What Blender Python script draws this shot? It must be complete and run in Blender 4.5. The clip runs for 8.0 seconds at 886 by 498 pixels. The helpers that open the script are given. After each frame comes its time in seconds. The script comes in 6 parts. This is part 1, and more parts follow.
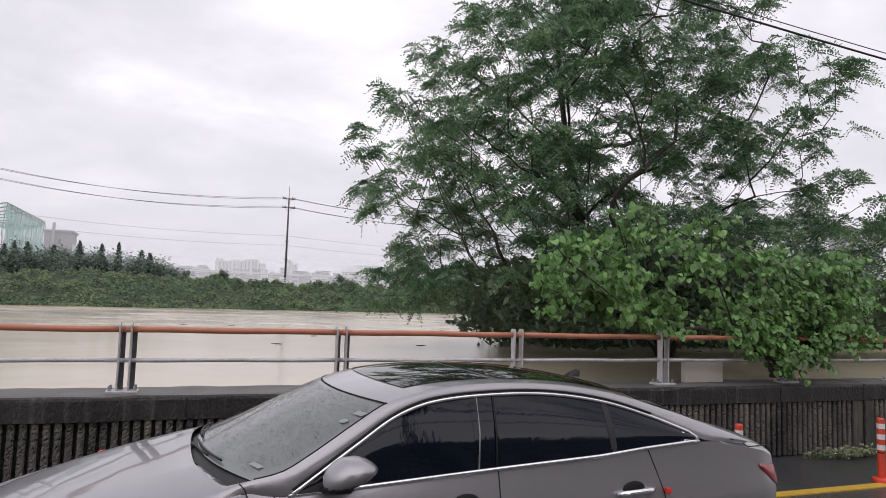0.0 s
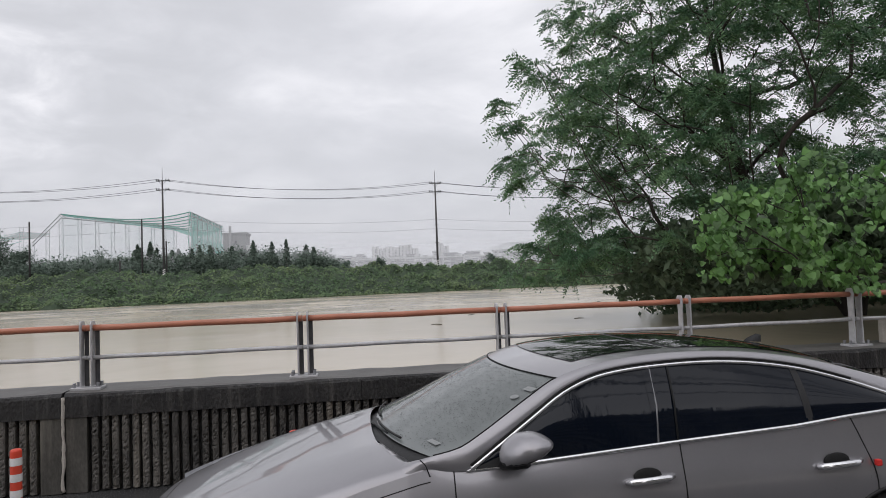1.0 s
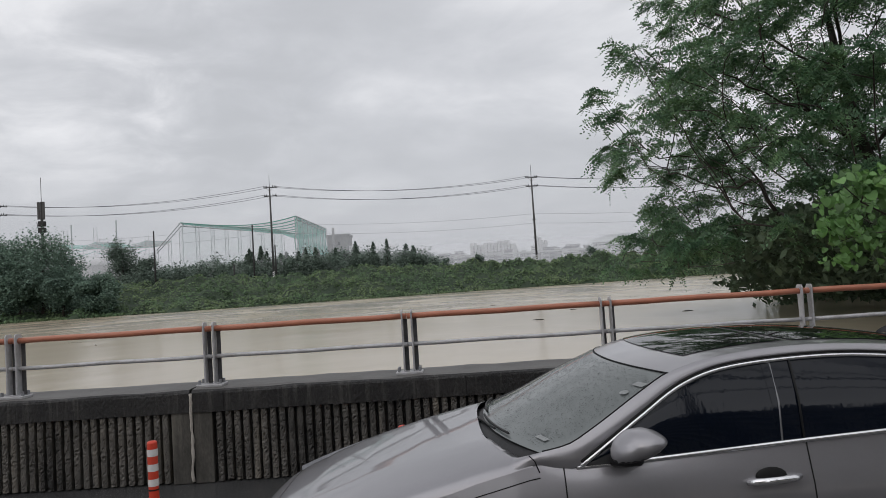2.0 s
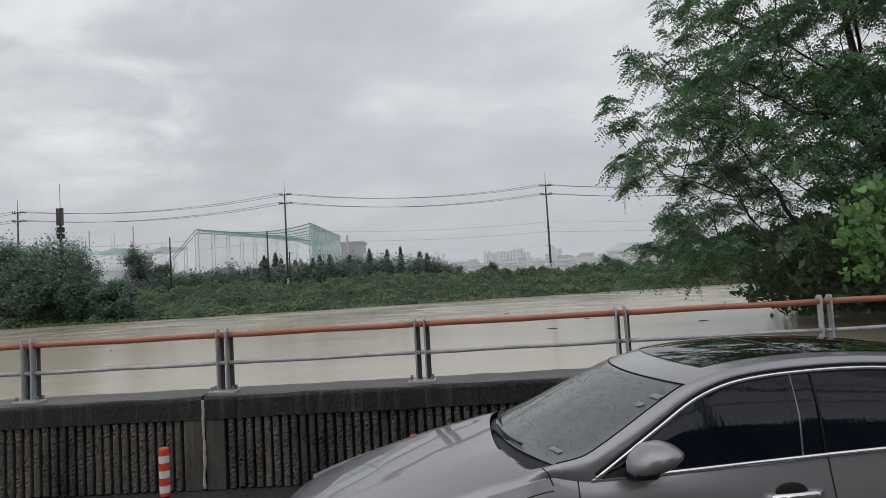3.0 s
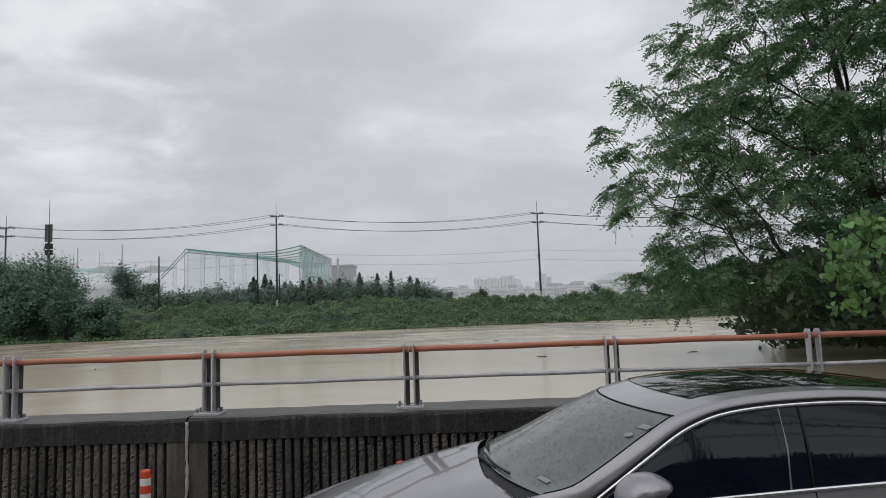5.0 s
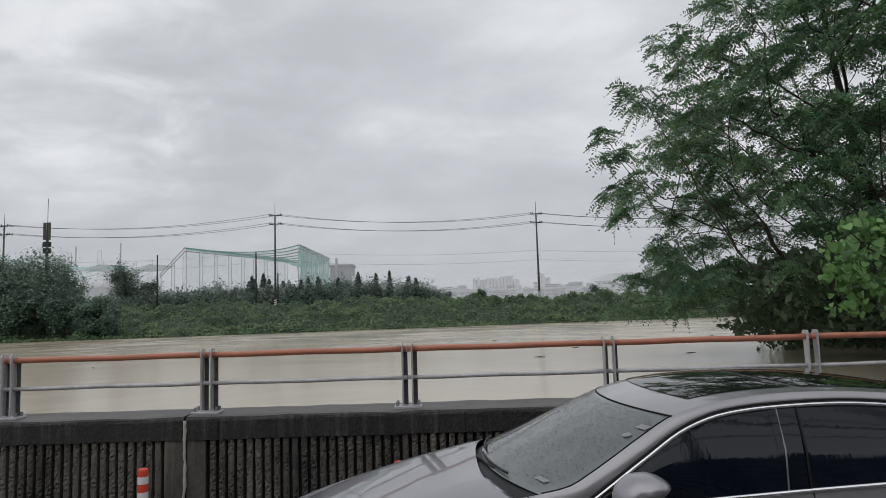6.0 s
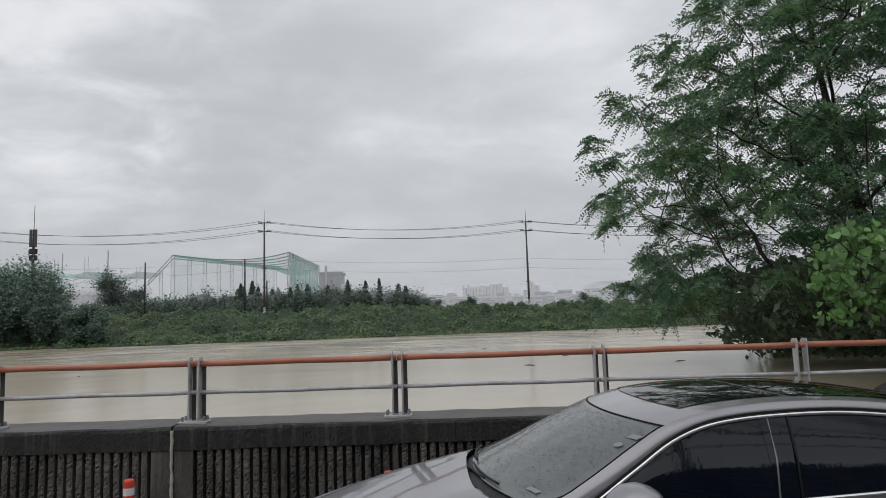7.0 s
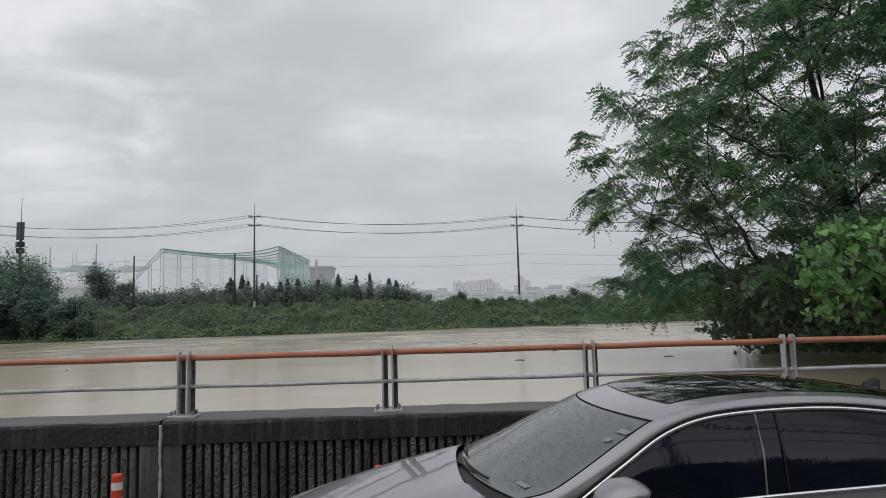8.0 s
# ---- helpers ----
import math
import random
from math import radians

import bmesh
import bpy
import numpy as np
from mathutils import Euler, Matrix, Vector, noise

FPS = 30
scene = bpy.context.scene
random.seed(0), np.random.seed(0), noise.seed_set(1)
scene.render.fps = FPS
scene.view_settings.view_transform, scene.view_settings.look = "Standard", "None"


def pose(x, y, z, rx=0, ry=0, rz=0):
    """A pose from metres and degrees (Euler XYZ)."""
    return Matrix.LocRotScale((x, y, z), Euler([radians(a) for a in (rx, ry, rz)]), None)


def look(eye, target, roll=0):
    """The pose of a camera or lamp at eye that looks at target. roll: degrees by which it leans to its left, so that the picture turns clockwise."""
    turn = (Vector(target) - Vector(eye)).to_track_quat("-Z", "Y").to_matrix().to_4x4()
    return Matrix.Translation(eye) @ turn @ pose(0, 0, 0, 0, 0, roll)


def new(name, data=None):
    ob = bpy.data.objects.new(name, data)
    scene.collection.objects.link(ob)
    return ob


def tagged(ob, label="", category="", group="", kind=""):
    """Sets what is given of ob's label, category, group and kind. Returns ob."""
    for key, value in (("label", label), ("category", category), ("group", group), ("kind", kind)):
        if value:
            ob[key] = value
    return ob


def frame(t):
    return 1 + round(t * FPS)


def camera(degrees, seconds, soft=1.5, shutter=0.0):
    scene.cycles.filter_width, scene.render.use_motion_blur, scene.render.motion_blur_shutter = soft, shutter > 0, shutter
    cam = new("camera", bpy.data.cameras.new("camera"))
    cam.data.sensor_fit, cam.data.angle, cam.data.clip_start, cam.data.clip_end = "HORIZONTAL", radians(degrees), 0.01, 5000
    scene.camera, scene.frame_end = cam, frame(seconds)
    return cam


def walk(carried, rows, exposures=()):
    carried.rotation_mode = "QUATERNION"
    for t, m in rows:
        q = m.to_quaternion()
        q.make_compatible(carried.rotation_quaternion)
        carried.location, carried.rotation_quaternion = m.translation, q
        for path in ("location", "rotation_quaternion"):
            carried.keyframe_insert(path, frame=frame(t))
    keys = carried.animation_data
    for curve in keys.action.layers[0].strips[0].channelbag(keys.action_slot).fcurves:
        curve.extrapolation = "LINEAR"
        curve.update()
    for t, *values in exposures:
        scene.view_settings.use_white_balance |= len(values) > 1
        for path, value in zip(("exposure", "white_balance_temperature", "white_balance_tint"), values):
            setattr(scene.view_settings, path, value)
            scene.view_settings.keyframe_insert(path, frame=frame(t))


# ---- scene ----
cam = camera(66.9, 8.0, soft=0.9)
PATH = [
    (0, (0.53, 0.176, 1.798), (1.227, 2.043, 1.962), 1.8),
    (0.5, (0.507, 0.211, 1.808), (0.975, 2.153, 1.896), -3.1),
    (1, (0.496, 0.221, 1.795), (0.768, 2.201, 1.89), -2.2),
    (1.5, (0.476, 0.212, 1.795), (0.568, 2.208, 1.898), -2.5),
    (2.8, (0.478, 0.238, 1.8), (0.394, 2.234, 1.889), -4.4),
    (3, (0.48, 0.251, 1.798), (0.421, 2.247, 1.922), -3.3),
    (3.5, (0.476, 0.249, 1.796), (0.463, 2.236, 2.03), -1.8),
    (4, (0.471, 0.234, 1.796), (0.425, 2.221, 2.013), -3.3),
    (4.5, (0.474, 0.242, 1.799), (0.437, 2.232, 1.998), -2.6),
    (6, (0.472, 0.247, 1.795), (0.448, 2.237, 1.993), -1.8),
    (6.5, (0.478, 0.244, 1.798), (0.465, 2.231, 2.024), -1.9),
    (7, (0.466, 0.265, 1.802), (0.473, 2.253, 2.022), -1.8),
    (7.5, (0.469, 0.271, 1.802), (0.478, 2.259, 2.015), -1.8),
    (8, (0.466, 0.268, 1.803), (0.5, 2.257, 2.007), -1.6),
]
EXPOSURES = [(0, 0.53, 6500, 18), (0.5, 0.37, 6450, 15), (1.0, 0.29, 6400, 13), (1.5, 0.15, 6400, 12), (3.0, 0.0, 6350, 10), (8.0, 0.0, 6350, 10)]
walk(cam, [(t, look(eye, target, roll)) for t, eye, target, roll in PATH], EXPOSURES)

# ---- world and light: a rainy overcast day ----
SUN_TURN, SUN_UP = radians(-157.0), radians(38.0)
world = bpy.data.worlds.new("overcast_sky")
scene.world = world
world.use_nodes = True
wn, wl = world.node_tree.nodes, world.node_tree.links
wn.clear()


def wnode(kind, **inputs):
    n = wn.new(kind)
    for key, value in inputs.items():
        n.inputs[key.replace("_", " ")].default_value = value
    return n


w_out = wn.new("ShaderNodeOutputWorld")
w_bg = wnode("ShaderNodeBackground", Strength=1.0)
w_sky = wn.new("ShaderNodeTexSky")
w_sky.sky_type = "NISHITA"
w_sky.sun_disc = False
w_sky.sun_elevation, w_sky.sun_rotation = SUN_UP, SUN_TURN
w_sky.dust_density = 4.0
w_dim = wn.new("ShaderNodeVectorMath")
w_dim.operation = "SCALE"
w_dim.inputs["Scale"].default_value = 0.06
wl.new(w_sky.outputs["Color"], w_dim.inputs[0])
w_co = wn.new("ShaderNodeTexCoord")
w_sep = wn.new("ShaderNodeSeparateXYZ")
wl.new(w_co.outputs["Generated"], w_sep.inputs[0])
# the cloud layer is a flat sheet: the direction divided by its height
w_up = wn.new("ShaderNodeMath")
w_up.operation = "MAXIMUM"
w_up.inputs[1].default_value = 0.0
wl.new(w_sep.outputs["Z"], w_up.inputs[0])
w_lift = wn.new("ShaderNodeMath")
w_lift.operation = "ADD"
w_lift.inputs[1].default_value = 0.30
wl.new(w_up.outputs[0], w_lift.inputs[0])
w_div = wn.new("ShaderNodeVectorMath")
w_div.operation = "DIVIDE"
wl.new(w_co.outputs["Generated"], w_div.inputs[0])
w_cmb = wn.new("ShaderNodeCombineXYZ")
for k in range(3):
    wl.new(w_lift.outputs[0], w_cmb.inputs[k])
wl.new(w_cmb.outputs[0], w_div.inputs[1])
w_map = wn.new("ShaderNodeMapping")
w_map.inputs["Location"].default_value = (3.1, 0.4, 0.0)
w_map.inputs["Rotation"].default_value = (0, 0, radians(-28))
w_map.inputs["Scale"].default_value = (0.95, 1.15, 0.0)
wl.new(w_div.outputs[0], w_map.inputs["Vector"])
w_n1 = wnode("ShaderNodeTexNoise", Scale=1.5, Detail=8.0, Roughness=0.52, Distortion=0.25)
wl.new(w_map.outputs[0], w_n1.inputs["Vector"])
# finer torn cloud, and a thinner, brighter stretch of the layer up the river
w_n2 = wnode("ShaderNodeTexNoise", Scale=4.6, Detail=7.0, Roughness=0.55, Distortion=0.5)
wl.new(w_map.outputs[0], w_n2.inputs["Vector"])
w_dist = wn.new("ShaderNodeVectorMath")
w_dist.operation = "DISTANCE"
w_dist.inputs[1].default_value = (-0.37, 0.88, 0.29)
wl.new(w_co.outputs["Generated"], w_dist.inputs[0])
w_thin = wn.new("ShaderNodeMapRange")
w_thin.interpolation_type = "SMOOTHSTEP"
w_thin.inputs["From Min"].default_value, w_thin.inputs["From Max"].default_value = 0.34, 0.04
w_thin.inputs["To Min"].default_value, w_thin.inputs["To Max"].default_value = 0.20, 0.75
wl.new(w_dist.outputs["Value"], w_thin.inputs["Value"])
w_dev = wn.new("ShaderNodeMath")
w_dev.operation = "SUBTRACT"
w_dev.inputs[1].default_value = 0.47
wl.new(w_n2.outputs["Fac"], w_dev.inputs[0])
w_amp = wn.new("ShaderNodeMath")
w_amp.operation = "MULTIPLY"
wl.new(w_dev.outputs[0], w_amp.inputs[0])
wl.new(w_thin.outputs[0], w_amp.inputs[1])
w_fac = wn.new("ShaderNodeMath")
w_fac.operation = "ADD"
wl.new(w_n1.outputs["Fac"], w_fac.inputs[0])
wl.new(w_amp.outputs[0], w_fac.inputs[1])
w_ramp = wn.new("ShaderNodeValToRGB")
w_ramp.color_ramp.interpolation = "B_SPLINE"
els = w_ramp.color_ramp.elements
els[0].position, els[0].color = 0.32, (0.55, 0.56, 0.575, 1)
els[1].position, els[1].color = 0.70, (0.90, 0.90, 0.905, 1)
mid = els.new(0.52)
mid.color = (0.64, 0.65, 0.67, 1)
wl.new(w_fac.outputs[0], w_ramp.inputs["Fac"])
# the lowest sky fades into even rain mist
w_mist = wn.new("ShaderNodeMapRange")
w_mist.inputs["From Min"].default_value, w_mist.inputs["From Max"].default_value = 0.02, 0.22
w_mist.interpolation_type = "SMOOTHSTEP"
wl.new(w_sep.outputs["Z"], w_mist.inputs["Value"])
w_mix = wn.new("ShaderNodeMixRGB")
w_mix.inputs["Color1"].default_value = (0.52, 0.53, 0.55, 1)
wl.new(w_mist.outputs[0], w_mix.inputs["Fac"])
wl.new(w_ramp.outputs["Color"], w_mix.inputs["Color2"])
w_mix2 = wn.new("ShaderNodeMixRGB")
w_mix2.inputs["Fac"].default_value = 0.10
wl.new(w_mix.outputs["Color"], w_mix2.inputs["Color1"])
wl.new(w_dim.outputs["Vector"], w_mix2.inputs["Color2"])
# the cloud is thinner and brighter round the hidden sun, behind the walker
w_dot = wn.new("ShaderNodeVectorMath")
w_dot.operation = "DOT_PRODUCT"
w_dot.inputs[1].default_value = Vector((-30, -70, 60)).normalized()
wl.new(w_co.outputs["Generated"], w_dot.inputs[0])
w_glow = wn.new("ShaderNodeMapRange")
w_glow.interpolation_type = "SMOOTHSTEP"
w_glow.inputs["From Min"].default_value, w_glow.inputs["From Max"].default_value = 0.05, 1.0
w_glow.inputs["To Min"].default_value, w_glow.inputs["To Max"].default_value = 1.0, 1.4
wl.new(w_dot.outputs["Value"], w_glow.inputs["Value"])
wl.new(w_glow.outputs[0], w_bg.inputs["Strength"])
wl.new(w_mix2.outputs["Color"], w_bg.inputs["Color"])
wl.new(w_bg.outputs[0], w_out.inputs["Surface"])

sun = new("sun", bpy.data.lights.new("sun", "SUN"))
sun.data.energy, sun.data.angle, sun.data.color = 0.55, radians(100), (1.0, 0.98, 0.95)
sun.matrix_world = look((-30, -70, 60), (0, 0, 0))


# ---- materials ----
def material(name, colour, rough=0.6, metal=0.0, spread=0.15, grain=40.0, bump=0.0, bump_scale=None, stain=None, stain_scale=2.0, stain_amount=0.5,
             coat=0.0, ior=1.45, stretch=(1, 1, 1), rnd=0.0, island=0.0, trans=0.0, sheen_rough=0.1, streak=None):
    """A surface with grain at a fine scale, stains at a coarse one and relief."""
    m = bpy.data.materials.new(name)
    m.use_nodes = True
    n, l = m.node_tree.nodes, m.node_tree.links
    b = n["Principled BSDF"]
    b.inputs["Metallic"].default_value, b.inputs["IOR"].default_value = metal, ior
    b.inputs["Coat Weight"].default_value, b.inputs["Coat Roughness"].default_value = coat, 0.03
    co = n.new("ShaderNodeNewGeometry")
    mp = n.new("ShaderNodeMapping")
    mp.inputs["Scale"].default_value = stretch
    l.new(co.outputs["Position"], mp.inputs["Vector"])
    fine = n.new("ShaderNodeTexNoise")
    fine.inputs["Scale"].default_value, fine.inputs["Detail"].default_value = grain, 5.0
    l.new(mp.outputs[0], fine.inputs["Vector"])
    hue = n.new("ShaderNodeMixRGB")
    hue.blend_type = "MIX"
    hue.inputs["Color1"].default_value = tuple(c * (1 - spread) for c in colour) + (1,)
    hue.inputs["Color2"].default_value = tuple(min(1, c * (1 + spread)) for c in colour) + (1,)
    l.new(fine.outputs["Fac"], hue.inputs["Fac"])
    last = hue.outputs["Color"]
    if stain:
        big = n.new("ShaderNodeTexNoise")
        big.inputs["Scale"].default_value, big.inputs["Detail"].default_value, big.inputs["Roughness"].default_value = stain_scale, 6.0, 0.65
        l.new(mp.outputs[0], big.inputs["Vector"])
        ramp = n.new("ShaderNodeMapRange")
        ramp.inputs["From Min"].default_value, ramp.inputs["From Max"].default_value = 0.42, 0.68
        ramp.inputs["To Max"].default_value = stain_amount
        l.new(big.outputs["Fac"], ramp.inputs["Value"])
        mx = n.new("ShaderNodeMixRGB")
        mx.inputs["Color2"].default_value = stain + (1,)
        l.new(ramp.outputs[0], mx.inputs["Fac"])
        l.new(last, mx.inputs["Color1"])
        last = mx.outputs["Color"]
    if streak:
        # run-down marks: narrow across, long down the face
        tint, across, low, high = streak
        sm = n.new("ShaderNodeMapping")
        sm.inputs["Scale"].default_value = (across, across, across * 0.07)
        l.new(co.outputs["Position"], sm.inputs["Vector"])
        st = n.new("ShaderNodeTexNoise")
        st.inputs["Scale"].default_value, st.inputs["Detail"].default_value, st.inputs["Roughness"].default_value = 1.0, 6.0, 0.7
        l.new(sm.outputs[0], st.inputs["Vector"])
        sr = n.new("ShaderNodeMapRange")
        sr.inputs["From Min"].default_value, sr.inputs["From Max"].default_value, sr.inputs["To Max"].default_value = low, high, 0.85
        l.new(st.outputs["Fac"], sr.inputs["Value"])
        sx = n.new("ShaderNodeMixRGB")
        sx.inputs["Color2"].default_value = tint + (1,)
        l.new(sr.outputs[0], sx.inputs["Fac"])
        l.new(last, sx.inputs["Color1"])
        last = sx.outputs["Color"]
    for amount, source in ((rnd, "object"), (island, "island")):
        if amount:
            if source == "object":
                r = n.new("ShaderNodeObjectInfo").outputs["Random"]
            else:
                r = n.new("ShaderNodeNewGeometry").outputs["Random Per Island"]
            mr = n.new("ShaderNodeMapRange")
            mr.inputs["To Min"].default_value, mr.inputs["To Max"].default_value = 1 - amount, 1 + amount
            l.new(r, mr.inputs["Value"])
            sc = n.new("ShaderNodeVectorMath")
            sc.operation = "SCALE"
            l.new(last, sc.inputs[0])
            l.new(mr.outputs[0], sc.inputs["Scale"])
            last = sc.outputs["Vector"]
    l.new(last, b.inputs["Base Color"])
    rr = n.new("ShaderNodeMapRange")
    rr.inputs["To Min"].default_value, rr.inputs["To Max"].default_value = max(0.0, rough * (1 - sheen_rough * 2)), min(1.0, rough * (1 + sheen_rough * 2))
    l.new(fine.outputs["Fac"], rr.inputs["Value"])
    l.new(rr.outputs[0], b.inputs["Roughness"])
    if bump:
        bn = fine
        if bump_scale:
            bn = n.new("ShaderNodeTexNoise")
            bn.inputs["Scale"].default_value, bn.inputs["Detail"].default_value = bump_scale, 6.0
            l.new(mp.outputs[0], bn.inputs["Vector"])
        bp = n.new("ShaderNodeBump")
        bp.inputs["Strength"].default_value, bp.inputs["Distance"].default_value = 1.0, bump
        l.new(bn.outputs["Fac"], bp.inputs["Height"])
        l.new(bp.outputs[0], b.inputs["Normal"])
    if trans:
        tr = n.new("ShaderNodeBsdfTranslucent")
        l.new(last, tr.inputs["Color"])
        ms = n.new("ShaderNodeMixShader")
        ms.inputs["Fac"].default_value = trans
        l.new(b.outputs[0], ms.inputs[1])
        l.new(tr.outputs[0], ms.inputs[2])
        l.new(ms.outputs[0], n["Material Output"].inputs["Surface"])
    return m


M_ASPHALT = material("wet_asphalt", (0.055, 0.055, 0.055), 0.22, spread=0.35, grain=120, bump=0.004, bump_scale=90, stain=(0.03, 0.03, 0.032), stain_scale=0.8, sheen_rough=0.4)
M_YELLOW = material("worn_yellow_paint", (0.62, 0.38, 0.04), 0.35, spread=0.2, grain=60, bump=0.002, stain=(0.30, 0.22, 0.08), stain_scale=9)
M_CONC_CAP = material("wet_concrete_and_gap_shade", (0.023, 0.022, 0.022), 0.5, spread=0.9, grain=60, bump=0.014, bump_scale=45, stain=(0.010, 0.010, 0.011), stain_scale=2.6, stain_amount=0.9, stretch=(1, 1, 0.5), streak=((0.072, 0.068, 0.064), 13.0, 0.52, 0.70))
M_CONC_RIB = material("weathered_ribbed_concrete", (0.130, 0.121, 0.108), 0.42, spread=0.85, grain=120, bump=0.012, bump_scale=120, stain=(0.014, 0.014, 0.014), stain_scale=1.5, stain_amount=0.92, stretch=(1, 1, 0.5), streak=((0.27, 0.235, 0.185), 2.2, 0.53, 0.68))
M_CONC_PLAIN = material("weathered_plain_concrete", (0.085, 0.080, 0.071), 0.5, spread=0.6, grain=70, bump=0.005, bump_scale=60, stain=(0.020, 0.020, 0.019), stain_scale=2.2, stain_amount=0.9, stretch=(1, 1, 0.4), streak=((0.19, 0.175, 0.15), 3.5, 0.55, 0.72))
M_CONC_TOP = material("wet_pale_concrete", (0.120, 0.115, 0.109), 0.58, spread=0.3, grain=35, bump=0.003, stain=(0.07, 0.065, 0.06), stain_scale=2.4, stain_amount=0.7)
M_MORTAR = material("pale_mortar", (0.42, 0.39, 0.35), 0.8, spread=0.25, grain=60, bump=0.004)
M_STEEL = material("grey_painted_steel", (0.52, 0.515, 0.53), 0.45, metal=0.25, spread=0.12, grain=30, bump=0.0006, stain=(0.24, 0.23, 0.22), stain_scale=7, stain_amount=0.5)
# near-black steel for the flanges between the fins
M_FLANGE = material("near_black_flange_steel", (0.07, 0.07, 0.075), 0.5, metal=0.2, spread=0.3, grain=25, stain=(0.16, 0.15, 0.14), stain_scale=9)
M_STEEL_DARK = material("dull_galvanised_steel", (0.26, 0.265, 0.28), 0.5, metal=0.3, spread=0.2, grain=25, stain=(0.12, 0.11, 0.10), stain_scale=6)
M_ORANGE = material("orange_painted_tube", (0.47, 0.18, 0.11), 0.38, spread=0.10, grain=20, stain=(0.30, 0.125, 0.085), stain_scale=5, stain_amount=0.5)
M_CABLE = material("black_cable", (0.02, 0.02, 0.022), 0.6)
M_POLE = material("weathered_concrete_pole", (0.07, 0.068, 0.066), 0.8, spread=0.2, grain=6)
M_POLE_DARK = material("tarred_timber_pole", (0.03, 0.028, 0.027), 0.8, spread=0.2, grain=6)
M_WHITE_BAND = material("white_band", (0.7, 0.7, 0.68), 0.6)
M_RED_POST = material("red_orange_plastic", (0.62, 0.06, 0.03), 0.4, spread=0.08, grain=30, stain=(0.35, 0.07, 0.05), stain_scale=8, stain_amount=0.4)
M_REFLECT = material("white_reflective_tape", (0.72, 0.72, 0.72), 0.35, spread=0.06, grain=80, stain=(0.45, 0.45, 0.45), stain_scale=12, stain_amount=0.4)
M_GROUND = material("wet_earth", (0.07, 0.075, 0.035), 0.9, spread=0.4, grain=0.8, stain=(0.05, 0.09, 0.03), stain_scale=0.1)
M_LEAF = material("locust_leaf", (0.080, 0.165, 0.088), 0.42, spread=0.25, grain=1.2, island=0.40, trans=0.38, stain=(0.19, 0.30, 0.13), stain_scale=1.9, stain_amount=0.75)
M_VINE = material("broad_bright_leaf", (0.145, 0.275, 0.090), 0.40, spread=0.2, grain=3, rnd=0.45, trans=0.34, stain=(0.19, 0.37, 0.09), stain_scale=1.4, stain_amount=0.6)
M_VINE_STUFF = material("broad_leaf_mass", (0.125, 0.245, 0.080), 0.40, spread=0.2, grain=3, island=0.5, trans=0.34, stain=(0.17, 0.33, 0.085), stain_scale=1.4, stain_amount=0.6)
M_BARK = material("dark_wet_bark", (0.045, 0.038, 0.032), 0.8, spread=0.35, grain=14, bump=0.01, bump_scale=20, stretch=(1, 1, 0.25))
M_BANKTREE = material("bank_tree_leaf", (0.130, 0.200, 0.155), 0.6, spread=0.25, grain=0.5, island=0.45, trans=0.3, stain=(0.10, 0.155, 0.09), stain_scale=0.25)
M_SCRUB = material("bank_scrub", (0.084, 0.142, 0.066), 0.6, spread=0.35, grain=0.5, island=0.35, trans=0.3, stain=(0.17, 0.225, 0.10), stain_scale=0.22, stain_amount=0.8)
# the floor's dark green paints in the shade beneath the scrub leaves
M_SCRUB_FLOOR = material("scrub_floor_painted_shade", (0.030, 0.050, 0.027), 0.8, spread=0.5, grain=1.2, bump=0.35, bump_scale=1.6, stain=(0.05, 0.078, 0.038), stain_scale=0.3)
M_UNDER = material("bank_undergrowth_leaf", (0.135, 0.185, 0.115), 0.6, spread=0.3, grain=1.5, island=0.35, trans=0.45)
M_FARTREE = material("distant_foliage", (0.098, 0.136, 0.106), 0.8, spread=0.25, grain=0.3, island=0.35, trans=0.2, stain=(0.095, 0.125, 0.088), stain_scale=0.06)
M_NET = material("green_net", (0.012, 0.24, 0.16), 0.7, spread=0.1, grain=2)
M_NET_STEEL = material("pale_green_steel", (0.24, 0.275, 0.265), 0.6, spread=0.1, grain=2)
M_FARWALL = material("pale_rendered_wall", (0.52, 0.52, 0.52), 0.85, spread=0.08, grain=0.5, stain=(0.36, 0.36, 0.36), stain_scale=0.1, stain_amount=0.5)
M_FARWALL2 = material("grey_concrete_wall", (0.21, 0.21, 0.21), 0.85, spread=0.1, grain=0.5, stain=(0.24, 0.24, 0.24), stain_scale=0.1, stain_amount=0.5)
M_FARGLASS = material("far_window", (0.05, 0.053, 0.058), 0.3)
M_BRICK = material("dark_facade", (0.42, 0.40, 0.38), 0.8, spread=0.2, grain=4, stain=(0.07, 0.065, 0.06), stain_scale=0.6)
M_DARKGLASS = material("dark_window", (0.03, 0.032, 0.035), 0.1)


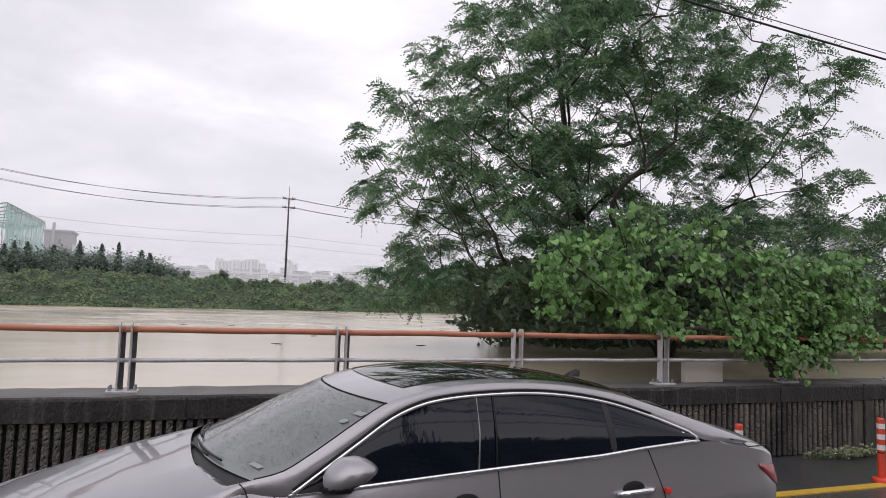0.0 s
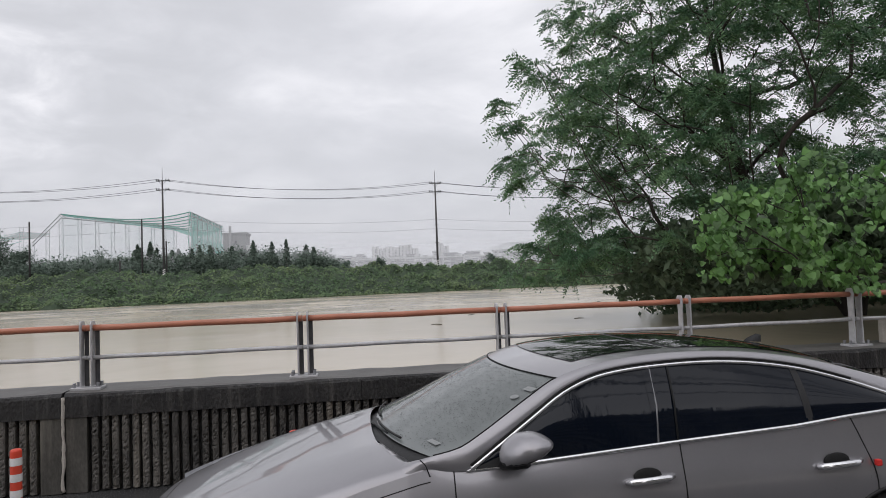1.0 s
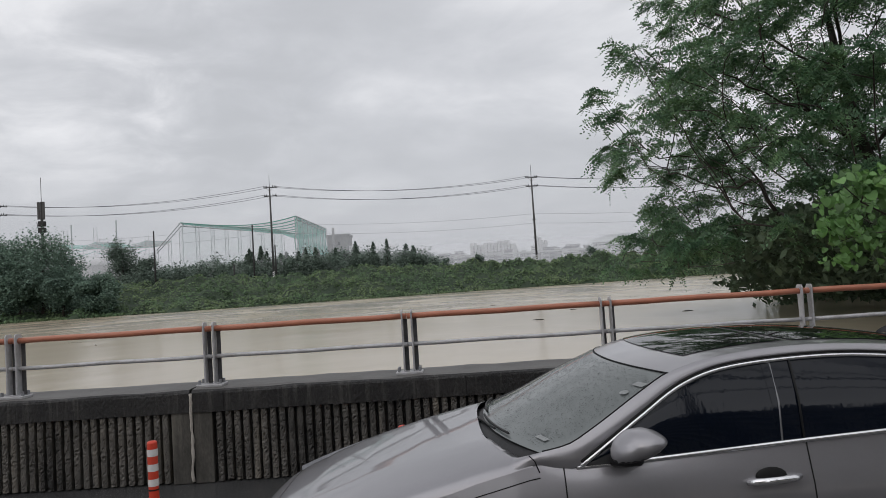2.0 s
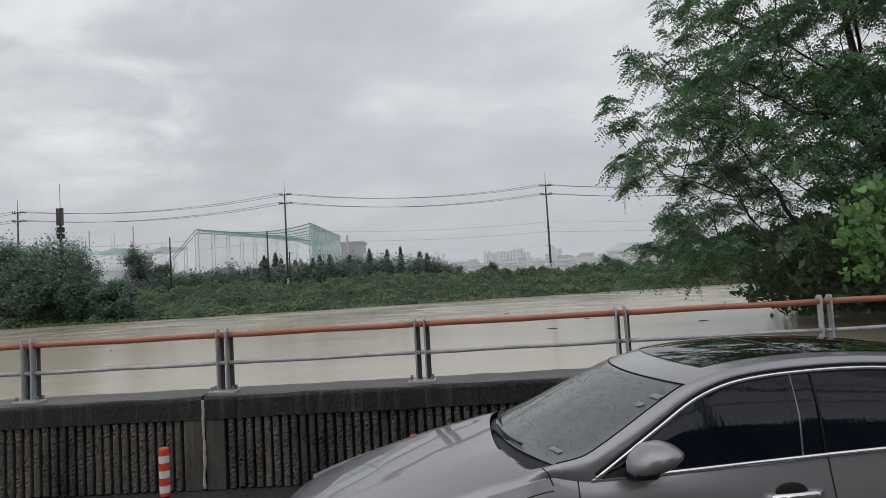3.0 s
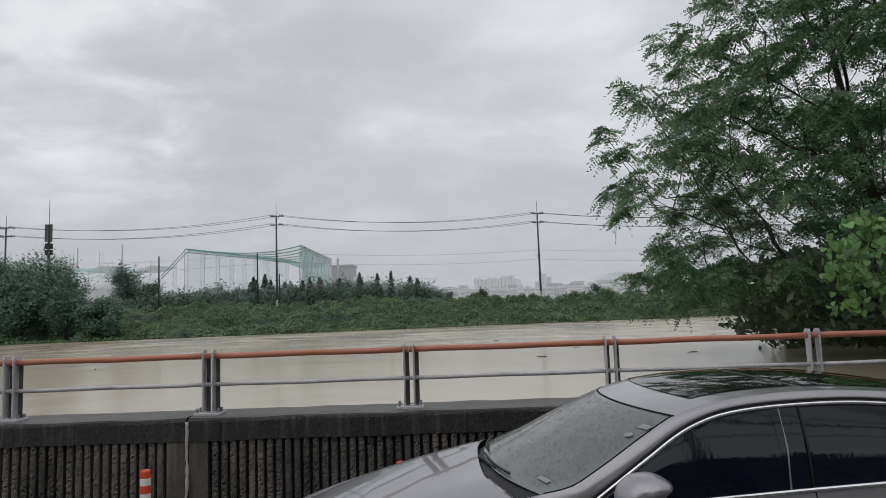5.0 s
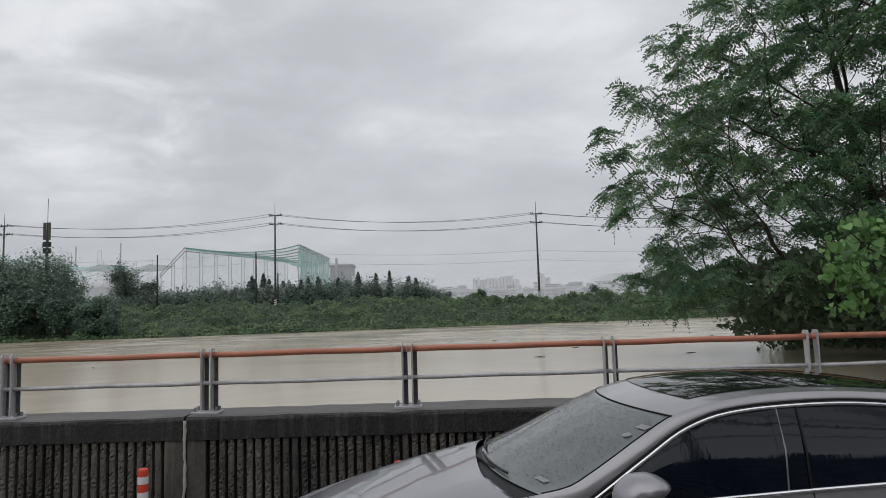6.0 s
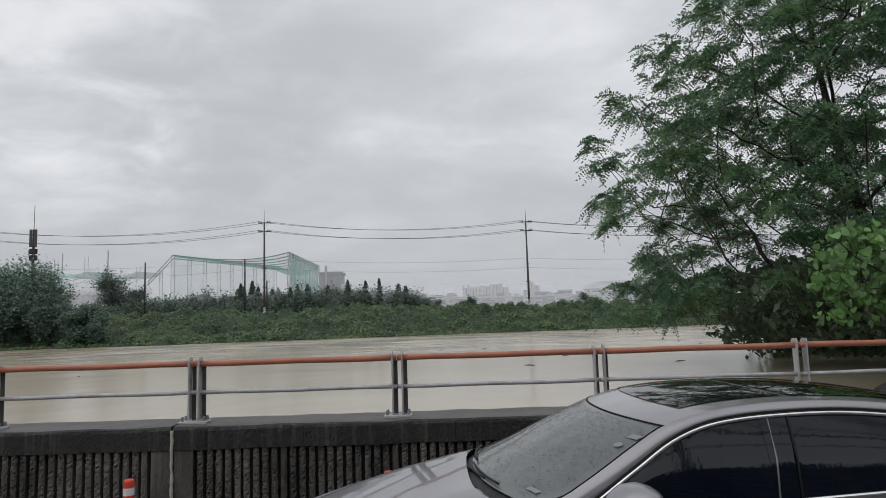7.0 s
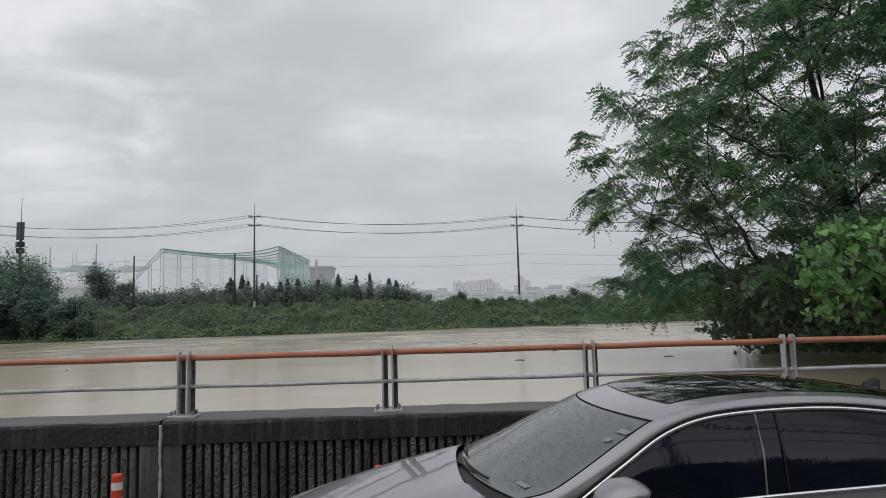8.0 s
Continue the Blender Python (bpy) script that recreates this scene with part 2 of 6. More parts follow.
def water_material():
    """Silty flood water: calm and glossy along the wall, broken by boils and short waves out in the stream."""
    m = bpy.data.materials.new("muddy_flood_water")
    m.use_nodes = True
    n, l = m.node_tree.nodes, m.node_tree.links
    b = n["Principled BSDF"]
    b.inputs["IOR"].default_value = 1.33
    co = n.new("ShaderNodeTexCoord")

    def pattern(sx, sy, detail, rough, twist):
        mp = n.new("ShaderNodeMapping")
        mp.inputs["Scale"].default_value = (sx, sy, 1)
        l.new(co.outputs["Object"], mp.inputs["Vector"])
        t = n.new("ShaderNodeTexNoise")
        t.inputs["Scale"].default_value, t.inputs["Detail"].default_value, t.inputs["Roughness"].default_value, t.inputs["Distortion"].default_value = 1.0, detail, rough, twist
        l.new(mp.outputs[0], t.inputs["Vector"])
        return t.outputs["Fac"]

    def ramp(value, a, b2, c, d):
        r = n.new("ShaderNodeMapRange")
        r.interpolation_type = "SMOOTHSTEP"
        for key, v in zip(("From Min", "From Max", "To Min", "To Max"), (a, b2, c, d)):
            r.inputs[key].default_value = v
        l.new(value, r.inputs["Value"])
        return r.outputs[0]

    def maths(op, a, c):
        k = n.new("ShaderNodeMath")
        k.operation = op
        for slot, v in ((0, a), (1, c)):
            if hasattr(v, "links"):
                l.new(v, k.inputs[slot])
            else:
                k.inputs[slot].default_value = v
        return k.outputs[0]

    sep = n.new("ShaderNodeSeparateXYZ")
    l.new(co.outputs["Object"], sep.inputs[0])
    out = ramp(sep.outputs["Y"], 15.0, 40.0, 0.0, 1.0)
    # wave reflections painted as paler and darker short streaks, strongest out in the current
    mx = n.new("ShaderNodeMixRGB")
    mx.inputs["Color1"].default_value, mx.inputs["Color2"].default_value = (0.20, 0.175, 0.14, 1), (0.52, 0.445, 0.33, 1)
    wave_reflect = maths("SUBTRACT", pattern(0.17, 0.13, 5, 0.6, 1.0), 0.5)
    l.new(maths("ADD", maths("MULTIPLY", wave_reflect, maths("ADD", maths("MULTIPLY", out, 4.6), 0.35)), maths("SUBTRACT", 0.94, maths("MULTIPLY", out, 0.30))), mx.inputs["Fac"])
    mx.use_clamp = True
    l.new(mx.outputs[0], b.inputs["Base Color"])
    # boils of rough water between smooth slicks
    rough_patch = ramp(pattern(0.11, 0.16, 4, 0.6, 0.8), 0.42, 0.58, 0.03, 1.0)
    waves = maths("ADD", maths("MULTIPLY", pattern(0.30, 0.24, 3, 0.5, 0.5), 1.6), maths("MULTIPLY", pattern(1.1, 0.8, 3, 0.5, 0.3), 0.35))
    bp = n.new("ShaderNodeBump")
    bp.inputs["Strength"].default_value = 1.0
    l.new(maths("ADD", maths("MULTIPLY", maths("MULTIPLY", out, rough_patch), 0.34), 0.016), bp.inputs["Distance"])
    l.new(waves, bp.inputs["Height"])
    l.new(bp.outputs[0], b.inputs["Normal"])
    l.new(maths("ADD", maths("MULTIPLY", out, 0.02), 0.17), b.inputs["Roughness"])
    return m


M_WATER = water_material()


M_PAINT = material("wet_metallic_grey_paint", (0.320, 0.312, 0.328), 0.32, metal=0.70, spread=0.03, grain=60, coat=0.8, ior=1.3, sheen_rough=0.03, stain=(0.285, 0.278, 0.292), stain_scale=3, stain_amount=0.5)
M_TINT = material("black_tinted_glass", (0.003, 0.005, 0.010), 0.02, spread=0.05, ior=1.37, bump=0.0005, bump_scale=34, stretch=(1, 1, 0.10))
M_SCREEN = material("wet_windscreen_glass", (0.165, 0.180, 0.178), 0.10, spread=0.14, grain=9, ior=1.5, stain=(0.115, 0.126, 0.126), stain_scale=2.0)
M_ROOFGLASS = material("black_roof_glass", (0.006, 0.006, 0.007), 0.015, ior=1.55, bump=0.0002, bump_scale=9)
M_CHROME = material("chrome_trim", (0.75, 0.75, 0.76), 0.12, metal=1.0, spread=0.03)
M_BLACK = material("black_plastic", (0.010, 0.010, 0.011), 0.55, spread=0.2, grain=60)
M_SEAM = material("dark_panel_gap", (0.008, 0.008, 0.008), 0.8)
M_TYRE = material("tyre_rubber", (0.02, 0.02, 0.02), 0.75, spread=0.2, grain=50)
M_RIM = material("alloy_rim", (0.55, 0.55, 0.56), 0.3, metal=1.0, spread=0.05)
M_TAIL = material("red_tail_lamp", (0.22, 0.008, 0.012), 0.08, spread=0.15, grain=60, coat=1.0)
M_HEAD = material("clear_lamp_cover", (0.45, 0.46, 0.48), 0.06, spread=0.2, grain=25, coat=1.0)
M_REDFOAM = material("red_foam_pad", (0.65, 0.03, 0.025), 0.7, spread=0.1, grain=50)
M_STICKER = material("white_sticker", (0.24, 0.25, 0.25), 0.4, spread=0.12, grain=90)
M_DROP = material("rain_drop", (0.028, 0.031, 0.032), 0.02, ior=1.33, spread=0.3, grain=40)

# ---- building tools ----
def part(name, bm, mat, parent=None, label="", smooth=False):
    me = bpy.data.meshes.new(name)
    if smooth:
        for f in bm.faces:
            f.smooth = True
    bm.to_mesh(me)
    bm.free()
    return mesh_part(name, me, mat, parent, label)


def mesh_part(name, me, mat, parent=None, label=""):
    if mat and not me.materials:
        me.materials.append(mat)
    ob = new(name, me)
    if parent:
        ob.parent = parent
    return tagged(ob, label)


def pydata(name, verts, faces, mat, parent=None, label="", smooth=False):
    me = bpy.data.meshes.new(name)
    me.from_pydata([tuple(v) for v in verts], [], [tuple(f) for f in faces])
    if smooth:
        me.polygons.foreach_set("use_smooth", [True] * len(me.polygons))
    me.update()
    return mesh_part(name, me, mat, parent, label)


def thing(name, place=(0, 0, 0), label="", category="", group="", kind=""):
    ob = new(name)
    ob.location = place
    return tagged(ob, label, category, group, kind)


def add_box(bm, x0, x1, y0, y1, z0, z1, bevel=0.0):
    r = bmesh.ops.create_cube(bm, size=1.0, matrix=Matrix.LocRotScale(((x0 + x1) / 2, (y0 + y1) / 2, (z0 + z1) / 2), None, (x1 - x0, y1 - y0, z1 - z0)))
    if bevel:
        edges = list({e for v in r["verts"] for e in v.link_edges})
        bmesh.ops.bevel(bm, geom=edges, offset=bevel, segments=2, affect="EDGES", profile=0.5)
    return bm


def box(*a, **k):
    return add_box(bmesh.new(), *a, **k)


def tube_data(points, radii, sides=8, cap=True):
    """Vertices and faces of a tube along points."""
    pts = [Vector(p) for p in points]
    if not hasattr(radii, "__len__"):
        radii = [radii] * len(pts)
    verts, faces = [], []
    side = None
    for i, p in enumerate(pts):
        d = (pts[min(i + 1, len(pts) - 1)] - pts[max(i - 1, 0)])
        d = d.normalized() if d.length > 1e-9 else Vector((0, 0, 1))
        if side is None:
            side = d.orthogonal().normalized()
        side = (side - d * side.dot(d))
        side = side.normalized() if side.length > 1e-6 else d.orthogonal().normalized()
        up = d.cross(side)
        for k in range(sides):
            a = 2 * math.pi * k / sides
            verts.append(p + (side * math.cos(a) + up * math.sin(a)) * radii[i])
    for i in range(len(pts) - 1):
        for k in range(sides):
            a, b = i * sides + k, i * sides + (k + 1) % sides
            faces.append((a, b, b + sides, a + sides))
    if cap:
        faces.append(tuple(range(sides))[::-1])
        faces.append(tuple(range((len(pts) - 1) * sides, len(pts) * sides)))
    return verts, faces


def tube(name, points, radii, mat, parent=None, label="", sides=8):
    v, f = tube_data(points, radii, sides)
    return pydata(name, v, f, mat, parent, label, smooth=True)


def join_data(pieces):
    verts, faces = [], []
    for v, f in pieces:
        o = len(verts)
        verts += list(v)
        faces += [tuple(i + o for i in g) for g in f]
    return verts, faces


def fbm(x, y, z=0.0):
    return noise.fractal(Vector((x, y, z)), 1.0, 2.0, 4)


# ---- the setting: ground, road, river, flood wall ----
WATER_Z = 0.782
WALL_Y, RAIL_Y = 6.78, 7.0


# the far side is scaled by 0.7 about the camera eye, fitted to its view
EYE_SCALE, VIEW_EYE = 0.7, Vector((0.51, 0.28, 1.79))


# small turn that lines the far side up with the camera's view
EYE_TURN = radians(-0.22)


def fit_about_eye(p):
    return VIEW_EYE + Matrix.Rotation(EYE_TURN, 3, "Z") @ (Vector(p) - VIEW_EYE) * EYE_SCALE


def ground_sheet():
    """One sheet from behind the road over the river bed and the far dyke to the horizon."""
    profile = [(-4500, -0.2), (-60, -0.2), (7.2, -0.2), (8.3, -3.0), (60, -4.0), (100, -1.0), (104.5, 0.45), (108, 2.3), (111, 3.3), (117, 3.3), (122, 1.5), (140, 1.0), (4500, 1.0)]
    xs = [-4500, -900, -200] + [-120 + 6 * k for k in range(41)] + [200, 900, 4500]
    verts, faces = [], []
    for x in xs:
        for y, z in profile:
            wob = 0.35 * fbm(x * 0.07, y * 0.05) if 100 < y < 125 and abs(x) < 150 else 0
            p = (x, y + 2 * wob, z + wob)
            verts.append(fit_about_eye(p) if y >= 60 else p)
    n = len(profile)
    for i in range(len(xs) - 1):
        for j in range(n - 1):
            a = i * n + j
            faces.append((a, a + n, a + n + 1, a + 1))
    return tagged(pydata("ground", verts, faces, M_GROUND), "wet green riverside land with a low dyke", "ground", kind="structure")


ground_sheet()
ROAD_Z = -0.09
road = pydata("road", [(-60, -9, ROAD_Z), (60, -9, ROAD_Z), (60, 5.35, ROAD_Z), (-60, 5.35, ROAD_Z), (60, 5.7, -0.07), (-60, 5.7, -0.07), (60, WALL_Y + 0.08, 0), (-60, WALL_Y + 0.08, 0)],
              [(0, 1, 2, 3), (3, 2, 4, 5), (5, 4, 6, 7)], M_ASPHALT, smooth=True)
tagged(road, "wet dark asphalt road beside the flood wall", "road", kind="structure")
# unseen pale slab, added to bounce light onto the car doors
pavement = part("pavement", box(-60, 60, -9.0, -2.2, -0.3, 0.04, bevel=0.01), M_MORTAR)
tagged(pavement, "added unseen pale slab that bounces light onto the car side", "pavement", kind="structure")
bm = bmesh.new()
for k in range(-12, 13):
    x = k * 4.9
    add_box(bm, x, x + 4.88 - 0.05 * (k % 3), 5.58, 5.72, -0.1, -0.066)
tagged(part("road_marking", bm, M_YELLOW), "worn yellow painted edge line on the wet road", "road marking", kind="structure")

water = pydata("water", [(-900, 7.25, WATER_Z), (900, 7.25, WATER_Z), (900, 74.3, WATER_Z), (-900, 74.3, WATER_Z)], [(0, 1, 2, 3)], M_WATER)
tagged(water, "wide muddy brown river in flood, with current and painted reflection streaks", "river", kind="structure")

# the flood wall: body, cap with a sloping pale top, ribbed panels
wall = thing("wall_river", (0, 0, 0), "weathered concrete flood wall with ribbed panels and a dark wet cap", "wall", kind="structure")
X0, X1 = -26.0, 30.0
# backing takes the dark cap concrete, painting in shade between the ribs
part("body", box(X0, X1, WALL_Y + 0.10, 7.30, -3.5, 0.84), M_CONC_CAP, wall)
cap_profile = [(WALL_Y, 0.685), (WALL_Y, 0.862), (WALL_Y + 0.006, 0.884), (WALL_Y + 0.026, 0.898), (RAIL_Y - 0.12, 0.904), (7.35, 0.908), (7.375, 0.89), (7.375, 0.75), (7.30, 0.685)]
joints = [-2.14 + 11.3 * k for k in range(-2, 4)]
ends = [X0] + joints + [X1]
for a, b in zip(ends[:-1], ends[1:]):
    verts, faces, n = [], [], len(cap_profile)
    steps = max(2, int((b - a) / 0.25))
    for i in range(steps + 1):
        x = a + 0.012 + (b - a - 0.024) * i / steps
        for k, (y, z) in enumerate(cap_profile):
            verts.append((x, y + 0.006 * fbm(x * 3, k), z + 0.012 * fbm(x * 2.5, k + 9)))
    for i in range(steps):
        for k in range(n):
            p, q = i * n + k, i * n + (k + 1) % n
            faces.append((p, p + n, q + n, q))
    faces += [tuple(range(n)), tuple(range(steps * n, steps * n + n))[::-1]]
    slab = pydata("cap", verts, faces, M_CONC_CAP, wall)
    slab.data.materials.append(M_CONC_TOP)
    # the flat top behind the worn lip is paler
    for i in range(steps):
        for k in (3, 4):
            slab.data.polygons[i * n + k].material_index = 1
for x in joints:
    pale = -3 < x < 0
    v, f = tube_data([(x + 0.016 * fbm(z * 5, x), WALL_Y + 0.003, z) for z in np.linspace(0.02, 0.868, 30)], [0.015 + 0.011 * fbm(z * 11, 3) for z in np.linspace(0.02, 0.868, 30)], 6)
    pydata("joint_mortar", v, f, M_MORTAR if pale else M_CONC_CAP, wall, "pale crumbling mortar joint" if pale else "", smooth=True)


# a dark strip paints the shaded groove under the cap; short casting joints run down its face
part("groove", box(X0, X1, WALL_Y + 0.06, WALL_Y + 0.104, 0.666, 0.686), M_SEAM, wall, "dark strip standing in for a shaded groove under the cap")
for k in range(-11, 13):
    x = k * 2.37 + 0.55
    part("casting_joint", box(x, x + 0.008, WALL_Y - 0.004, WALL_Y + 0.03, 0.695, 0.872), M_SEAM, wall)


def rib_mesh(seed):
    """A rough split-faced vertical rib, 0.67 high, its face broken into knobs and pits."""
    rng = random.Random(seed)
    verts, faces, rows = [], [], 40
    cols = ((-0.029, 0.0), (-0.028, -0.072), (-0.015, -0.082), (0.0, -0.084), (0.015, -0.082), (0.028, -0.072), (0.029, 0.0))
    lean = rng.uniform(-0.004, 0.004)
    for i in range(rows):
        z = 0.67 * i / (rows - 1)
        for k, (x, y) in enumerate(cols):
            knob = 0.009 * fbm(x * 90 + seed * 9.1, z * 75, seed * 3.7) if y < 0 else 0
            pit = 0.016 if y < -0.075 and rng.random() < 0.10 else 0
            edge = 0.003 * fbm(z * 40, k + seed * 5.3, 8) if y < 0 else 0
            verts.append((x + edge + lean * i / rows, y + knob + pit, z + (rng.uniform(-0.004, 0.004) if 0 < i < rows - 1 else 0)))
    n = len(cols)
    for i in range(rows - 1):
        for k in range(n - 1):
            a = i * n + k
            faces.append((a, a + 1, a + n + 1, a + n))
    me = bpy.data.meshes.new("rib")
    me.from_pydata(verts, [], faces)
    me.materials.append(M_CONC_RIB)
    return me


rib_meshes = [rib_mesh(s) for s in range(12)]
rib_rng = random.Random(4)
far_ribs = []
for a, b in zip(ends[:-1], ends[1:]):
    # a plain pilaster either side of each joint
    for p, q in ((a + 0.014, a + 0.20), (b - 0.20, b - 0.014)):
        part("pilaster", box(p, q, WALL_Y + 0.015, WALL_Y + 0.11, 0.0, 0.686, bevel=0.006), M_CONC_PLAIN, wall)
    count = int((b - a - 0.44) / 0.088)
    step = (b - a - 0.44) / count
    for k in range(count):
        x = a + 0.22 + step * (k + 0.5)
        z0 = 0.012 + rib_rng.uniform(-0.006, 0.006)
        me = rib_meshes[rib_rng.randrange(12)]
        if -6.0 < x < 10.5:
            ob = mesh_part("rib", me, None, wall)
            ob.location = (x, WALL_Y + 0.098, z0)
        else:
            far_ribs.append(([(v.co.x + x, v.co.y + WALL_Y + 0.098, v.co.z + z0) for v in me.vertices], [tuple(p.vertices) for p in me.polygons]))
fr = pydata("ribs", *join_data(far_ribs), M_CONC_RIB, wall)
tagged(fr, kind="stuff")


# the railing on the wall: one thing, with posts, plates and tubes
railing = thing("railing", (0, RAIL_Y, 0.900), "grey steel flood wall railing with an orange top tube", "railing")


def plate_mesh(name, outline, half):
    """A flat steel plate, cut to an outline in the y-z plane."""
    bm = bmesh.new()
    front = [bm.verts.new((-half, y, z)) for y, z in outline]
    back = [bm.verts.new((half, y, z)) for y, z in outline]
    bm.faces.new(front)
    bm.faces.new(back[::-1])
    n = len(outline)
    for i in range(n):
        bm.faces.new((front[i], back[i], back[(i + 1) % n], front[(i + 1) % n]))
    bmesh.ops.recalc_face_normals(bm, faces=bm.faces)
    bmesh.ops.bevel(bm, geom=bm.edges, offset=0.002, segments=1, affect="EDGES")
    me = bpy.data.meshes.new(name)
    bm.to_mesh(me)
    bm.free()
    return me


fin_me = plate_mesh("fin", [(-0.055, 0.035), (0.045, 0.035), (0.03, 0.37), (0.035, 0.53), (0.055, 0.615), (0.03, 0.645), (-0.045, 0.645), (-0.06, 0.615), (-0.052, 0.32)], 0.0075)
fin_me.materials.append(M_STEEL)
back_me = plate_mesh("flange", [(0.0, 0.03), (0.012, 0.03), (0.012, 0.55), (0.0, 0.55)], 0.020)
back_me.materials.append(M_FLANGE)
base_bm = box(-0.135, 0.135, -0.085, 0.085, 0.0, 0.028, bevel=0.006)
base_me = bpy.data.meshes.new("base_plate")
base_bm.to_mesh(base_me)
base_bm.free()
base_me.materials.append(M_STEEL)
bolt_bm = bmesh.new()
bmesh.ops.create_cone(bolt_bm, segments=6, radius1=0.016, radius2=0.014, depth=0.05, cap_ends=True, matrix=Matrix.Translation((0, 0, 0.045)))
bolt_me = bpy.data.meshes.new("bolt")
bolt_bm.to_mesh(bolt_me)
bolt_bm.free()
bolt_me.materials.append(M_STEEL_DARK)
POSTS = [2.0 * k for k in range(-6, 9)]
for x in POSTS:
    post = new("post")
    post.parent = railing
    post.location = (x, 0, 0)
    pl = mesh_part("base_plate", base_me, None, post)
    for sx in (-0.048, 0.048):
        mesh_part("fin", fin_me, None, post).location = (sx, 0, 0)
        mesh_part("flange", back_me, None, post).location = (sx + 0.028, 0.03, 0)
    for bx in (-0.105, 0.105):
        for by in (-0.045, 0.05):
            mesh_part("bolt", bolt_me, None, post).location = (bx, by, 0)
for a, b in zip(POSTS[:-1], POSTS[1:]):
    sag = lambda x: 0.003 * math.sin(x * 1.7)
    tube("top_tube", [(a + 0.0 + (b - a - 0.006) * k / 6, 0.0, 0.578 + sag(a + k)) for k in range(7)], 0.030, M_ORANGE, railing, "orange painted top tube", sides=14)
    tube("mid_tube", [(a + (b - a - 0.006) * k / 6, -0.005, 0.298 + sag(a + k + 2)) for k in range(7)], 0.021, M_STEEL, railing, sides=12)


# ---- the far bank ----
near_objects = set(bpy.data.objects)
rng = np.random.default_rng(7)


def leaf_quads(points, size, rng, flat=0.0, aspect=0.55, facing=0.0):
    """Small pointed leaf blades at points, turned at random: vertices and faces."""
    n = len(points)
    d = rng.normal(size=(n, 3))
    d[:, 2] *= 1 - flat
    d /= np.linalg.norm(d, axis=1, keepdims=True)
    o = rng.normal(size=(n, 3))
    if facing:
        # the blades lie square to a direction between the sky and the open side
        up = rng.normal(size=(n, 3)) * 0.45 + np.array([0.0, -0.45, 0.9]) * facing
        up /= np.linalg.norm(up, axis=1, keepdims=True)
        d -= (d * up).sum(1, keepdims=True) * up
        d /= np.linalg.norm(d, axis=1, keepdims=True)
        o = np.cross(up, d)
    o -= (o * d).sum(1, keepdims=True) * d
    o /= np.linalg.norm(o, axis=1, keepdims=True)
    s = np.asarray(size).reshape(-1, 1) * np.ones((n, 1))
    p = np.asarray(points)
    v = np.stack([p - d * s * 0.5, p + o * s * aspect * 0.5, p + d * s * 0.5, p - o * s * aspect * 0.5], 1).reshape(-1, 3)
    f = np.arange(4 * n).reshape(-1, 4)
    return v, f


def fast_mesh(name, v, f, mat, parent=None, label=""):
    me = bpy.data.meshes.new(name)
    n, k = f.shape
    me.vertices.add(len(v))
    me.vertices.foreach_set("co", np.asarray(v, dtype=np.float32).ravel())
    me.loops.add(n * k)
    me.loops.foreach_set("vertex_index", np.asarray(f, dtype=np.int32).ravel())
    me.polygons.add(n)
    me.polygons.foreach_set("loop_start", np.arange(0, n * k, k, dtype=np.int32))
    me.update(calc_edges=True)
    return mesh_part(name, me, mat, parent, label)


def bank_line(x, y):
    """The bank drawn forward so that its shoreline fits the camera's view."""
    front = np.interp(x, [-130, -80, -45, -25, 7, 34, 60], [52, 60, 70, 76, 88, 97, 99.5])
    return float(front + (y - 99.5) / 21.5 * (121 - front)) + 1.2 * fbm(x * 0.12, 5)


def bank_height(x, y):
    """The top of the scrub over the dyke."""
    base = np.interp(y, [99.5, 100.6, 103, 107, 110, 113, 117, 121], [-0.6, 0.2, 1.1, 2.3, 3.3, 3.6, 3.5, 2.2])
    d = noise.voronoi(Vector((x * 0.42, y * 0.5, 0)))[0]
    lump = 0.9 * max(0.0, 1.0 - (d[0] / 0.62) ** 2) + 0.6 * fbm(x * 0.14, y * 0.2) + 0.6 * abs(fbm(x * 0.33, y * 0.35, 4)) + 0.35 * fbm(x * 0.8, y * 0.8, 2)
    if y < 100:
        return -0.9
    return base - 0.15 + lump * (0.9 if y < 103 else 1.3)


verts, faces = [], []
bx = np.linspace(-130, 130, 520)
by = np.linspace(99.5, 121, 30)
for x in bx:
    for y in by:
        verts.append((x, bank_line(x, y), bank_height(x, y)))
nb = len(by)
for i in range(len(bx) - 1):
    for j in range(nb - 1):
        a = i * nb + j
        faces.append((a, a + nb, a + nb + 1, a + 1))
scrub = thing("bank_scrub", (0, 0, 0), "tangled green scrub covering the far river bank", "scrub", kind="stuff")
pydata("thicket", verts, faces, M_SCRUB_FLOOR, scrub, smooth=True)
pts, sizes = [], []
for k in range(150000):
    x, y = rng.uniform(-85, 85), 100.2 + 15 * rng.random() ** 1.2
    pts.append((x, bank_line(x, y), max(0.30, bank_height(x, y) - 0.10) + rng.uniform(-0.08, 0.30)))
    sizes.append(rng.uniform(0.16, 0.42))
v, f = leaf_quads(np.array(pts), np.array(sizes), rng, facing=1.0, aspect=0.75)
fast_mesh("leaves", v, f, M_SCRUB, scrub)


